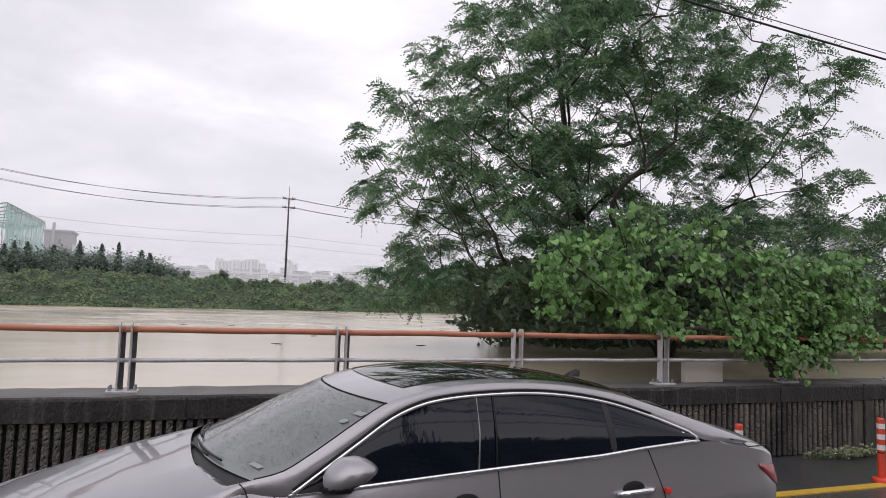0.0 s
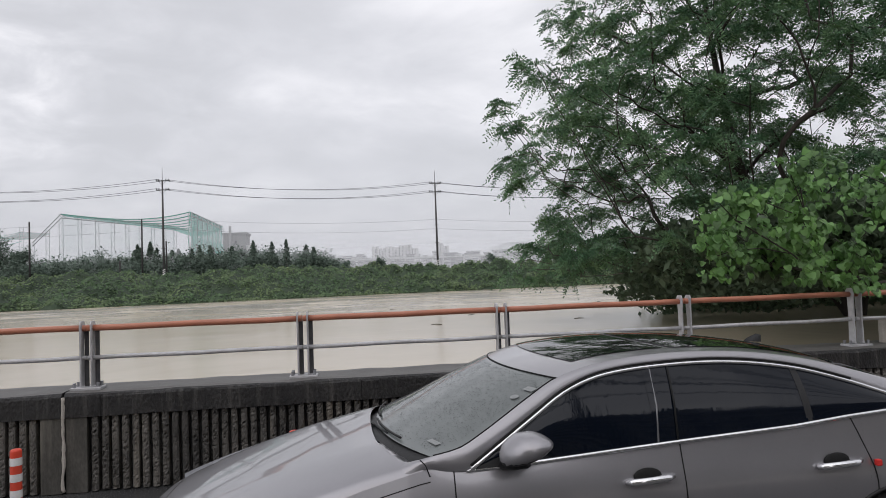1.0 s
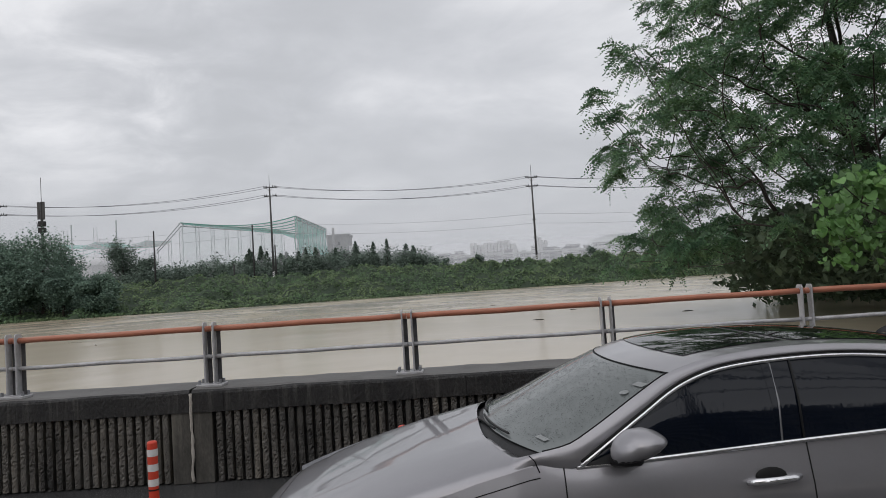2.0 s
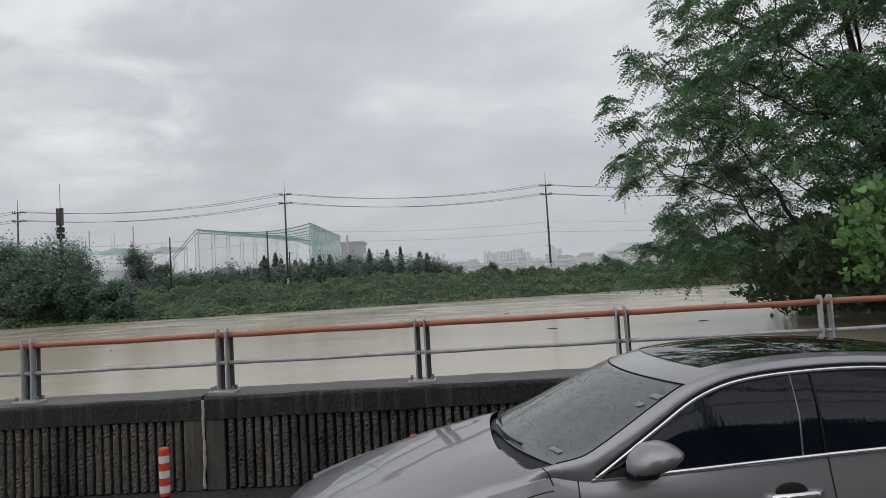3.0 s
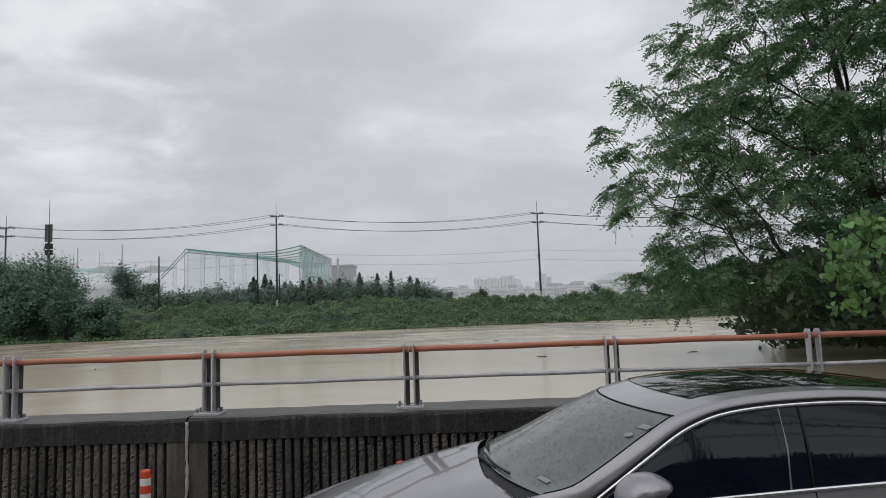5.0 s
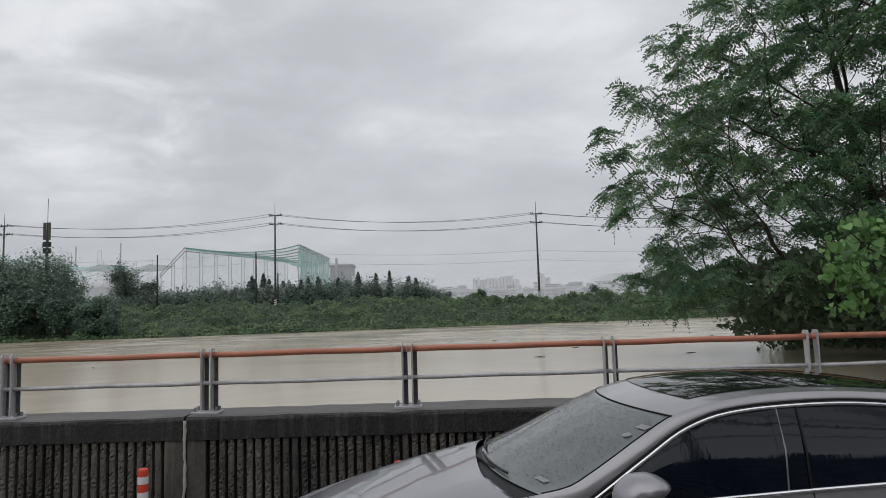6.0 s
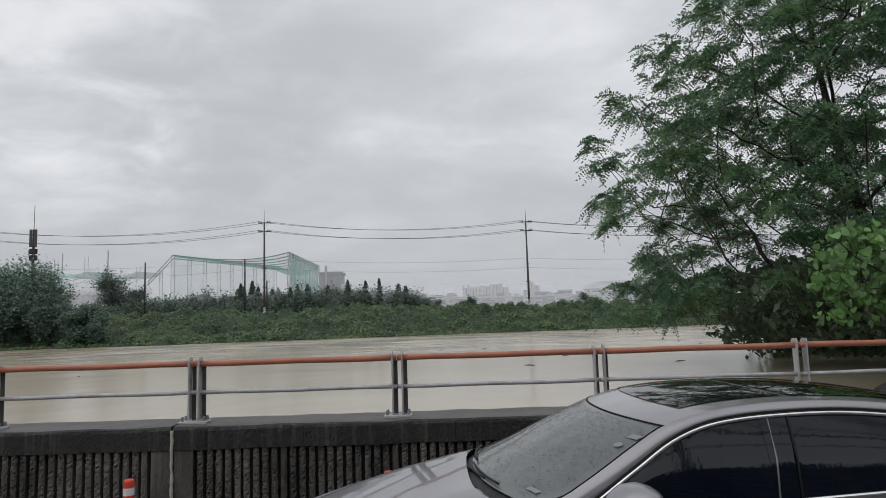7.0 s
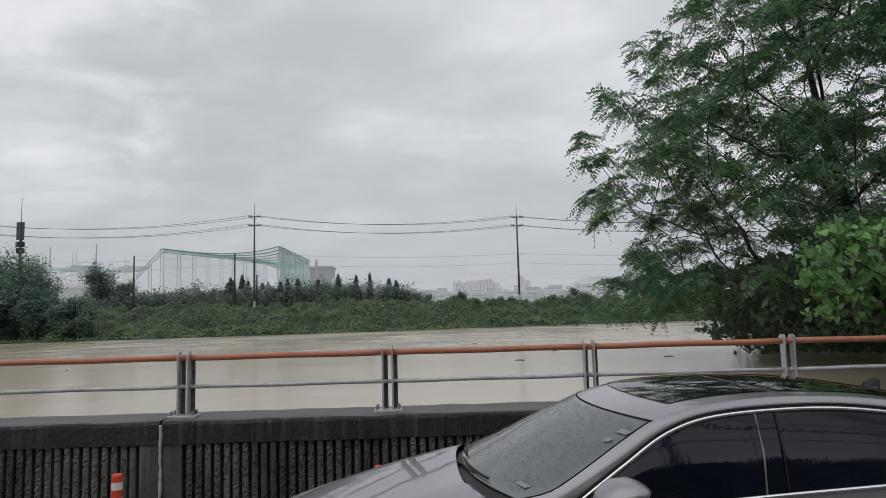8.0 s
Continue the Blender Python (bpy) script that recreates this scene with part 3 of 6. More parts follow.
def crown_points(count, centre, radius, rng, clumps=40, low=-1.0):
    """Points gathered in clumps in an uneven ellipsoid."""
    c = rng.normal(size=(clumps * 3, 3))
    c /= np.linalg.norm(c, axis=1, keepdims=True)
    c = c[c[:, 2] > low][:clumps] * rng.uniform(0.55, 1.0, (1,))[0]
    c *= rng.uniform(0.45, 1.05, (len(c), 1))
    pick = rng.integers(0, len(c), count)
    p = c[pick] + rng.normal(size=(count, 3)) * 0.16
    return np.asarray(centre) + p * np.asarray(radius)


def far_tree(name, x, y, z, height, width, mat, rng, leaf=0.35, count=900, label="", group="", slim=False, cat="tree", clumps=26):
    t = thing(name, (x, y, z), label, cat, group)
    tr = [(0, 0, -0.5), (0.03 * width, 0, height * 0.3), (0, 0.02, height * 0.62)]
    tube("trunk", tr, [0.03 * height, 0.022 * height, 0.008 * height], M_BARK, t, sides=6)
    if slim:
        h = rng.random(count) ** 1.4
        a = rng.uniform(0, 6.28, count)
        r = width * 0.5 * (1 - h) ** 0.7 * np.sqrt(rng.random(count)) + 0.04
        p = np.stack([r * np.cos(a), r * np.sin(a), height * (0.05 + 0.95 * h)], 1)
    else:
        p = crown_points(count, (0, 0, height * 0.56), (width / 2, width / 2, height * 0.46), rng, clumps=clumps)
    v, f = leaf_quads(p, rng.uniform(leaf * 0.6, leaf * 1.4, count), rng, facing=0.8, aspect=0.7)
    fast_mesh("crown", v, f, mat, t)
    return t


# the near dark trees on the bank, under the aerial mast
for x, y, h, w in ((-63.5, 103.5, 12.6, 12), (-71.5, 104, 13.2, 12), (-54.5, 102.6, 5.4, 6.5), (-80, 105, 12, 12), (-59.5, 102.0, 8.0, 8.0), (-66, 101.5, 7.0, 9)):
    x, y, h, w = 0.74 * x + 0.13, 0.74 * y + 0.07, 0.76 * h, 0.74 * w
    far_tree("bank_tree", x, y, 0.7, h, w, M_BANKTREE, rng, leaf=0.24, count=20000, clumps=60, label="dense dark bank tree beside the river", group="bank trees")
# small upright shrubs on the dyke
for x, y, h in ((4.6, 109, 3.4), (23.4, 111, 2.9), (-53.0, 109, 3.4), (-1.0, 105, 2.6), (18.0, 107, 1.6)):
    far_tree("dyke_shrub", x, y, 3.0, h, 2.3, M_FARTREE, rng, leaf=0.3, count=700, label="small upright shrub on the dyke", group="dyke shrubs", cat="shrub")
# the tree belt behind the dyke
belt = thing("tree_belt", (0, 0, 0), "grey-green belt of distant trees behind the dyke", "trees", kind="stuff")
prof_x = [-150, -90, -80, -66, -60, -52, -45, -38, -30, -22, -14, -7, -3, 4, 20, 60]
prof_z = [9.6, 8.4, 8.0, 8.2, 9.6, 10.3, 10.4, 10.2, 10.4, 10.8, 10.6, 9.4, 8.6, 4.0, 3.5, 3.5]
crowns = []
for k in range(150):
    # broad crowns of uneven height, the back rows standing higher
    x, y = -122 + 126 * (k + rng.uniform(-0.5, 0.5)) / 149, (127.5, 131.0, 135.0)[k % 3] + rng.uniform(-1, 1)
    top = np.interp(x, prof_x, prof_z) * rng.uniform(0.82, 1.0) * (0.90, 0.97, 1.03)[k % 3]
    wide = rng.uniform(2.2, 4.2)
    crowns.append(crown_points(1000, (x, y, 1.6 + (top - 1.6) * 0.5), (wide, 2.2, (top - 1.6) * 0.52), rng, clumps=34))
pts = np.concatenate(crowns)
v, f = leaf_quads(pts, rng.uniform(0.24, 0.56, len(pts)), rng, facing=0.8, aspect=0.7)
fast_mesh("foliage", v, f, M_FARTREE, belt)
verts, faces = [], []
hx = np.linspace(-125, 4, 260)
for x in hx:
    for j, y in enumerate((127, 130, 134, 139, 145)):
        top = np.interp(x, prof_x, prof_z) * (0.80 + 0.10 * fbm(x * 0.25, y * 0.15) + 0.08 * fbm(x * 0.9, y * 0.4))
        verts.append((x, y, 0.5 if j == 0 else top * (0.7 if j == 1 else 1.0)))
for i in range(len(hx) - 1):
    for j in range(4):
        a = i * 5 + j
        faces.append((a, a + 5, a + 6, a + 1))
pydata("thicket", verts, faces, M_FARTREE, belt, smooth=True)
for x, y, h, w, slim in ((-64.5, 131, 12.0, 8.5, False), (-59.5, 131, 8.5, 5.5, False), (-39.6, 132, 8.4, 2.8, True), (-37.6, 133, 8.9, 3.0, True), (-31.0, 136, 7.4, 2.6, True), (-28.8, 134, 7.0, 2.4, True), (-26.6, 135, 7.6, 2.6, True), (-24.2, 136, 7.0, 2.6, True), (-33.5, 137, 7.6, 2.6, True), (-21.0, 134, 7.0, 4.2, False), (-17.0, 136, 6.6, 3.2, True), (-13.5, 136, 6.4, 3.0, True)):
    far_tree("belt_tree", x, y, 2.4, h, w, M_FARTREE, rng, leaf=0.36, count=2200 if slim else 6000, label="slim dark conifer in the belt" if slim else "broad dark tree in the belt", group="belt trees", slim=slim)


spire_rng = random.Random(77)
for k in range(14):
    x = -40 + 33 * (k + spire_rng.uniform(-0.5, 0.5)) / 13
    far_tree("belt_tree", x, spire_rng.uniform(127, 133), 2.0, float(np.interp(x, prof_x, prof_z)) - 2.4 + spire_rng.uniform(-0.6, 0.9), spire_rng.uniform(2.6, 4.0), M_FARTREE, rng, leaf=0.34, count=1300, label="slim dark conifer in the belt", group="belt trees", slim=True)


# ---- power line on the dyke ----
def power_pole(x, y, z, top, label):
    p = thing("power_pole", (x, y, z), label, "power pole", "power poles on the dyke")
    h = top - z
    tube("shaft", [(0, 0, -1.0), (0, 0, h * 0.5), (0, 0, h - 1.4)], [0.20, 0.165, 0.12], M_POLE, p, sides=10)
    tube("spike", [(0, 0, h - 1.4), (0, 0, h + 0.7)], [0.05, 0.03], M_POLE_DARK, p, sides=6)
    for k, dz in enumerate((1.5, 3.0)):
        part("crossarm", box(-1.0, 1.0, -0.06, 0.06, h - dz - 0.06, h - dz + 0.06, bevel=0.01), M_POLE_DARK, p)
        tube("brace", [(-0.6, -0.05, h - dz), (0, -0.13, h - dz - 0.7), (0.6, -0.05, h - dz)], 0.03, M_POLE_DARK, p, sides=5)
        for ix in (-0.95, -0.55, 0.55, 0.95):
            bmi = bmesh.new()
            bmesh.ops.create_cone(bmi, segments=8, radius1=0.09, radius2=0.05, depth=0.28, cap_ends=True, matrix=Matrix.Translation((ix, 0, h - dz + 0.2)))
            part("insulator", bmi, M_POLE_DARK, p, smooth=True)
        part("outrigger", box(0.90, 1.00, 0.0, 0.86, h - dz - 0.04, h - dz + 0.04), M_POLE_DARK, p)
        bmi = bmesh.new()
        bmesh.ops.create_cone(bmi, segments=8, radius1=0.09, radius2=0.05, depth=0.28, cap_ends=True, matrix=Matrix.Translation((0.95, 0.8, h - dz + 0.16)))
        part("insulator", bmi, M_POLE_DARK, p, smooth=True)
    for k, dz in enumerate((h * 0.52, h * 0.7)):
        part("bracket", box(-0.35, 0.35, -0.08, 0.08, h - dz - 0.04, h - dz + 0.04), M_POLE_DARK, p)
    for k in range(6):
        part("warning_band", tilted_band(0.205, 0.1 + 0.34 * k), M_WHITE_BAND, p, "white slanted warning band")
    return p


def tilted_band(radius, z):
    bm = bmesh.new()
    ring = [[], []]
    for k in range(12):
        a = 2 * math.pi * k / 12
        for j in range(2):
            ring[j].append(bm.verts.new((radius * math.cos(a), radius * math.sin(a), z + 0.17 * j + 0.10 * math.cos(a))))
    for k in range(12):
        bm.faces.new((ring[0][k], ring[0][(k + 1) % 12], ring[1][(k + 1) % 12], ring[1][k]))
    return bm


POLE_Y = 114.0
POLES = [(-77.2, POLE_Y, 21.1), (-30.1, POLE_Y, 21.35), (14.7, POLE_Y, 20.1), (62.0, POLE_Y, 19.7), (-126.0, POLE_Y, 21.0)]
POLES.sort()
for x, y, top in POLES:
    power_pole(x, y, 3.4, top, "tall concrete power pole with two crossarms and warning bands")
for dz, ix in ((1.25, -0.95), (1.25, 0.95), (2.75, -0.95), (2.75, 0.95)):
    for (xa, ya, ta), (xb, yb, tb) in zip(POLES[:-1], POLES[1:]):
        pts = [(xa + ix + (xb - xa) * s, ya + (0.8 if ix > 0 else 0), (ta + (tb - ta) * s) - dz - 6.0 * s * (1 - s)) for s in np.linspace(0, 1, 17)]
        tagged(tube("power_cable", pts, 0.030, M_CABLE, sides=5), "thin dark sagging power cable between poles", "cable", "power cables")
for dz in (7.7, 9.3):
    for (xa, ya, ta), (xb, yb, tb) in zip(POLES[1:-1], POLES[2:]):
        pts = [(xa + (xb - xa) * s, ya, (ta + (tb - ta) * s) - dz - 3.0 * s * (1 - s)) for s in np.linspace(0, 1, 13)]
        tagged(tube("low_cable", pts, 0.018, M_STEEL_DARK, sides=5), "thin low cable strung between the poles", "cable", "low cables")
# plain timber poles beside the dyke
for x, y, top in ((-52.2, 118, 11.0), (-34.6, 118, 11.0), (-31.0, 119, 7.2), (15.2, 118, 7.5), (-38.5, 119, 4.2)):
    p = thing("timber_pole", (x, y, 2.6), "plain dark timber pole by the dyke", "pole", "timber poles")
    tube("shaft", [(0, 0, -1), (0, 0, top + 0.5)], [0.17, 0.12], M_POLE_DARK, p, sides=8)

# aerial mast
mast = thing("aerial_mast", (-69.0, 113, 2.8), "dark aerial mast with panel antennas and a whip", "mast")
tube("shaft", [(0, 0, -1), (0, 0, 17.0)], [0.30, 0.20], M_POLE_DARK, mast, sides=10)
tube("whip", [(0, 0, 17.0), (0, 0, 21.2)], 0.045, M_POLE_DARK, mast, sides=6)
for dx, dy in ((-0.42, -0.15), (0.42, -0.15), (0.0, 0.4)):
    part("panel_antenna", box(dx - 0.22, dx + 0.22, dy - 0.1, dy + 0.1, 14.0, 17.0, bevel=0.05), M_POLE, mast)
for dz in (12.2, 13.3):
    part("equipment_box", box(-0.5, 0.5, -0.4, 0.4, dz - 0.5, dz + 0.4, bevel=0.05), M_POLE_DARK, mast)
tube("stay", [(-0.9, 0, 13.6), (-0.6, 0, 12.0), (0, 0, 11.2)], 0.05, M_POLE_DARK, mast, sides=5)


# ---- driving range and works behind the tree belt ----
def net_material(name, colour, cover):
    m = bpy.data.materials.new(name)
    m.use_nodes = True
    n, l = m.node_tree.nodes, m.node_tree.links
    b = n["Principled BSDF"]
    b.inputs["Base Color"].default_value, b.inputs["Roughness"].default_value = colour + (1,), 0.8
    clear = n.new("ShaderNodeBsdfTransparent")
    mix = n.new("ShaderNodeMixShader")
    tex = n.new("ShaderNodeTexNoise")
    tex.inputs["Scale"].default_value = 0.25
    co = n.new("ShaderNodeTexCoord")
    l.new(co.outputs["Object"], tex.inputs["Vector"])
    r = n.new("ShaderNodeMapRange")
    r.inputs["To Min"].default_value, r.inputs["To Max"].default_value = cover * 0.7, min(1.0, cover * 1.3)
    l.new(tex.outputs["Fac"], r.inputs["Value"])
    l.new(r.outputs[0], mix.inputs["Fac"])
    l.new(clear.outputs[0], mix.inputs[1])
    l.new(b.outputs[0], mix.inputs[2])
    l.new(mix.outputs[0], n["Material Output"].inputs["Surface"])
    return m


M_NET_THIN = net_material("thin_green_netting", (0.07, 0.42, 0.33), 0.55)
M_NET_FAINT = net_material("faint_green_netting", (0.10, 0.42, 0.34), 0.17)
M_NET_THICK = net_material("thick_green_netting", (0.04, 0.40, 0.31), 0.85)


def lattice_mast(parent, x, y, z0, z1, w=0.7):
    m = new("lattice_mast")
    m.parent = parent
    m.location = (x, y, 0)
    for sx in (-w / 2, w / 2):
        tube("leg", [(sx, 0, z0), (sx, 0, z1)], 0.075, M_NET_STEEL, m, sides=5)
    n = max(3, int((z1 - z0) / 1.3))
    pts = [((-1) ** k * w / 2, 0, z0 + (z1 - z0) * k / n) for k in range(n + 1)]
    tube("lacing", pts, 0.045, M_NET_STEEL, m, sides=4)


def grid_sheet(name, corners, mat, parent, nu=12, nv=6, sag=0.0, label=""):
    a, b, c, d = (Vector(p) for p in corners)
    verts, faces = [], []
    for i in range(nu + 1):
        for j in range(nv + 1):
            s, t = i / nu, j / nv
            p = (a * (1 - s) + b * s) * (1 - t) + (d * (1 - s) + c * s) * t
            p.z -= sag * 4 * s * (1 - s)
            verts.append(p)
    for i in range(nu):
        for j in range(nv):
            k = i * (nv + 1) + j
            faces.append((k, k + nv + 1, k + nv + 2, k + 1))
    return pydata(name, verts, faces, mat, parent, label, smooth=True)


range_net = thing("driving_range", (0, 0, 0), "golf driving range with tall lattice masts and green nets", "driving range")
LA, LB = Vector((-68.4, 170, 21.2)), Vector((-57.8, 231, 23.2))
RA, RB = Vector((-38.8, 170, 21.0)), Vector((-42.4, 229, 22.7))
for k in range(9):
    p = LA.lerp(LB, k / 8)
    lattice_mast(range_net, p.x, p.y, 0.5, p.z, 0.9)
for k in range(8):
    p = RA.lerp(RB, k / 7)
    lattice_mast(range_net, p.x, p.y, 0.5, p.z, 0.7)
for a, b in ((LA, LB), (RA, RB)):
    for dz in (0.0, 0.9):
        tube("truss_chord", [a - Vector((0, 0, dz)), b - Vector((0, 0, dz))], 0.12, M_NET_STEEL, range_net, sides=6)
    n = 30
    tube("truss_lacing", [a.lerp(b, k / n) - Vector((0, 0, 0.9 * (k % 2))) for k in range(n + 1)], 0.06, M_NET_STEEL, range_net, sides=4)
for k, (p, q) in enumerate(((Vector((-74.8, 170, 14.5)), LA), (Vector((-74.8, 170, 13.7)), LA - Vector((0, 0, 1.0))))):
    tube("raking_chord", [p, q], 0.12, M_NET_STEEL, range_net, sides=6)
lattice_mast(range_net, -74.8, 170, 0.5, 14.6, 0.8)
lattice_mast(range_net, -71.4, 170, 0.5, 17.6, 0.8)
grid_sheet("side_net", [LA + Vector((0, 0, -18)), LB + Vector((0, 0, -18)), LB, LA], M_NET_FAINT, range_net, label="thin green side netting")
grid_sheet("end_net", [RA + Vector((0, 0, -18)), RB + Vector((0, 0, -18)), RB, RA], M_NET_THIN, range_net, label="green end netting")
grid_sheet("end_net", [RA + Vector((0.3, 0, -18)), RB + Vector((0.3, 0, -18)), RB + Vector((0.3, 0, -6.0)), RA + Vector((0.3, 0, -6.0))], M_NET_THIN, range_net)
grid_sheet("roof_net", [LA, RA, RB, LB], M_NET_FAINT, range_net, nu=20, nv=10, sag=1.6, label="sagging green roof netting")
for t in np.linspace(0.0, 1.0, 9):
    a, b = LA.lerp(LB, t), RA.lerp(RB, t)
    pts = [a.lerp(b, s) - Vector((0, 0, (2.0 + 0.6 * t) * 4 * s * (1 - s) * (0.55 + 0.45 * s))) for s in np.linspace(0, 1, 21)]
    tube("net_rope", pts, 0.13, M_NET, range_net, sides=5)
grid_sheet("net_roll", [LB + Vector((0, -1, 0)), RB + Vector((0, -1, 0)), RB + Vector((0, -1, -1.2)), LB + Vector((0, -1, -1.2))], M_NET_THICK, range_net, nu=20, nv=3, sag=2.2, label="gathered thick green netting")
grid_sheet("net_roll", [LA + Vector((0.5, 0, -0.2)), LB + Vector((0.5, 0, -0.2)), LB + Vector((0.5, 0, -1.5)), LA + Vector((0.5, 0, -0.5))], M_NET_THICK, range_net, nu=20, nv=3, label="gathered thick green netting")
for k in range(10):
    p = RA.lerp(RB, k / 9)
    tube("net_fold", [p + Vector((0.1, 0, 0)), p + Vector((-0.6, 0, -6)), p + Vector((0.1, 0, -15))], 0.09, M_NET, range_net, sides=4)
grid_sheet("ball_screen", [(-41.2, 195, 1.0), (-35.6, 195, 1.0), (-35.6, 195, 12.6), (-41.2, 195, 12.6)], M_NET_THICK, range_net, nu=4, nv=4, label="thick green ball screen")

second = thing("driving_range", (0, 0, 0), "distant second driving range with masts and pale nets", "driving range")
for x, top, kind in ((-143.0, 25.5, 1), (-138.8, 29.0, 1), (-136.6, 31.0, 0), (-131.8, 23.5, 1), (-127.9, 29.5, 1), (-125.8, 25.3, 1), (-120.2, 31.6, 0), (-119.0, 25.5, 1), (-115.0, 25.0, 1), (-109.2, 25.3, 1)):
    if kind:
        lattice_mast(second, x, 240, 0.5, top, 1.3)
    else:
        m = new("steel_mast")
        m.parent = second
        tube("shaft", [(x, 240, 0.5), (x, 240, top)], 0.24, M_NET_STEEL, m, sides=6)
for a, b, z in ((-143.0, -127.9, 24.2), (-127.9, -109.2, 23.6)):
    grid_sheet("roof_net", [(a, 240, z), (b, 240, z), (b, 262, z + 1), (a, 262, z + 1)], M_NET_THIN, second, sag=2.0)
    for dz in (0, 1.6, 3.2):
        tube("net_rope", [(a + (b - a) * s, 240, z - dz - 6.0 * s * (1 - s)) for s in np.linspace(0, 1, 11)], 0.10, M_NET, second, sides=4)

dome = thing("dome_roof", (-94.0, 178, 3.2), "pale low domed hall roof behind the trees", "hall")
bm = bmesh.new()
bmesh.ops.create_uvsphere(bm, u_segments=36, v_segments=18, radius=1.0, matrix=Matrix.LocRotScale((0, 0, 8.6), None, (7.2, 7.2, 2.9)))
bmesh.ops.delete(bm, geom=[v for v in bm.verts if v.co.z < 8.5], context="VERTS")
part("roof", bm, M_FARWALL, dome, smooth=True)
bm = bmesh.new()
bmesh.ops.create_cone(bm, segments=36, radius1=7.1, radius2=7.1, depth=9.0, cap_ends=True, matrix=Matrix.Translation((0, 0, 4.2)))
part("wall", bm, M_FARWALL, dome)


def works_building():
    b = thing("works_building", (-39.2, 235, 1.0), "pale grey concrete works building with a chimney", "building")
    part("wall", box(-4.2, 3.4, 0, 9, 0, 19.2, bevel=0.05), M_FARWALL2, b)
    part("roof", box(-4.5, 3.8, -0.4, 9.4, 19.2, 19.9, bevel=0.05), M_FARWALL2, b)
    part("wing", box(3.4, 5.6, 0.5, 8, 0, 15.6, bevel=0.05), M_FARWALL, b)
    tube("chimney", [(-1.6, -0.8, 0), (-1.6, -0.8, 22.1)], [0.55, 0.42], M_FARWALL2, b, sides=12)
    for k, (x, z) in enumerate(((1.5, 13.6), (3.0, 13.6), (4.6, 13.4), (0.2, 16.6))):
        part("window", box(x - 0.5, x + 0.5, -0.06, 0.02, z - 0.6, z + 0.6), M_FARGLASS, b)
    for x in (-3.0, 0.6, 2.4):
        part("pilaster", box(x - 0.12, x + 0.12, -0.12, 0.0, 0, 19.2), M_FARWALL2, b)


works_building()


# ---- the town in the distance ----
def apartment(x, y, w, d, h, label, bays, storeys, z=-2.0, fins=True):
    b = thing("apartment_block", (x, y, z), label, "building", "distant apartment blocks")
    part("wall", box(-w / 2, w / 2, 0, d, 0, h), M_FARWALL, b)
    part("roof", box(-w / 2 - 0.4, w / 2 + 0.4, -0.4, d + 0.4, h, h + 1.2), M_FARWALL2, b)
    n = max(1, bays // 4)
    for k in range(n + 1):
        xx = -w / 2 + w * k / n
        part("stair_tower", box(max(-w / 2, xx - 2.2), min(w / 2, xx + 2.2), -1.2, d + 0.5, 0, h + 3.5), M_FARWALL, b)
    for k in range(bays):
        xx = -w / 2 + w * (k + 0.5) / bays
        for s in range(storeys):
            zz = h * (s + 0.5) / storeys
            part("window", box(xx - w / bays * 0.30, xx + w / bays * 0.30, -0.10, 0.05, zz - h / storeys * 0.28, zz + h / storeys * 0.28), M_FARGLASS, b)


for k, (x, w, h) in enumerate(((20.0, 6, 30.8), (26.2, 5.4, 29.0), (32.0, 5.6, 30.2), (38.0, 5.6, 29.8), (44.0, 5.4, 31.0), (50.0, 5.2, 31.6), (55.6, 4.8, 28.0))):
    apartment(x, 600 + 2.5 * (k % 2), w, 10, h, "pale slab of flats in a row far across the plain", 3, 10, z=0.5)
apartment(80, 615, 5, 9, 33, "pale block of flats far across the plain", 4, 10, z=0.5)
apartment(87, 630, 6, 7, 31, "small pale tower far across the plain", 2, 9, z=0.5)
apartment(-25, 575, 6, 7, 28, "small pale tower far across the plain", 2, 8, z=0.5)
apartment(-43, 575, 7, 7, 27, "small pale tower far across the plain", 2, 8, z=0.5)
apartment(372, 290, 16, 12, 52, "tall pale tower block seen past the tree", 4, 16, z=0.5)
apartment(398, 300, 16, 12, 52, "tall pale tower block seen past the tree", 4, 16, z=0.5)
low_rng = random.Random(31)
for k in range(150):
    y = low_rng.uniform(420, 760)
    x = (-0.10 + 0.46 * low_rng.random()) * y
    h = y * low_rng.uniform(0.030, 0.043) + low_rng.choice((0, 0, 1.5, 3))
    w = low_rng.uniform(3.5, 11)
    b = thing("town_building", (x, y, 0.5), "pale building in the misty town", "building", "distant town")
    part("wall", box(-w / 2, w / 2, 0, 6, 0, h), low_rng.choice((M_FARWALL, M_FARWALL, M_FARWALL2)), b)
    part("roof", box(-w / 2 - 0.3, w / 2 + 0.3, -0.4, 6.4, h, h + 0.5), low_rng.choice((M_FARWALL2, M_FARGLASS)), b)
    for s2 in range(3):
        part("window_strip", box(-w / 2 + 0.5, w / 2 - 0.5, -0.08, 0.05, h - 1.8 - 2.4 * s2, h - 0.8 - 2.4 * s2), M_FARGLASS, b)
bridge = thing("viaduct", (0, 410, 0.5), "pale long road viaduct across the far plain", "viaduct")
part("deck", box(-60, 260, 0, 8, 15.6, 16.6), M_FARWALL, bridge)
for k in range(12):
    part("pier", box(-55 + 27 * k, -53 + 27 * k, 2.5, 5.5, 0, 15.6), M_FARWALL2, bridge)
# hills far behind
verts, faces = [], []
hx = np.linspace(-2600, 3400, 90)
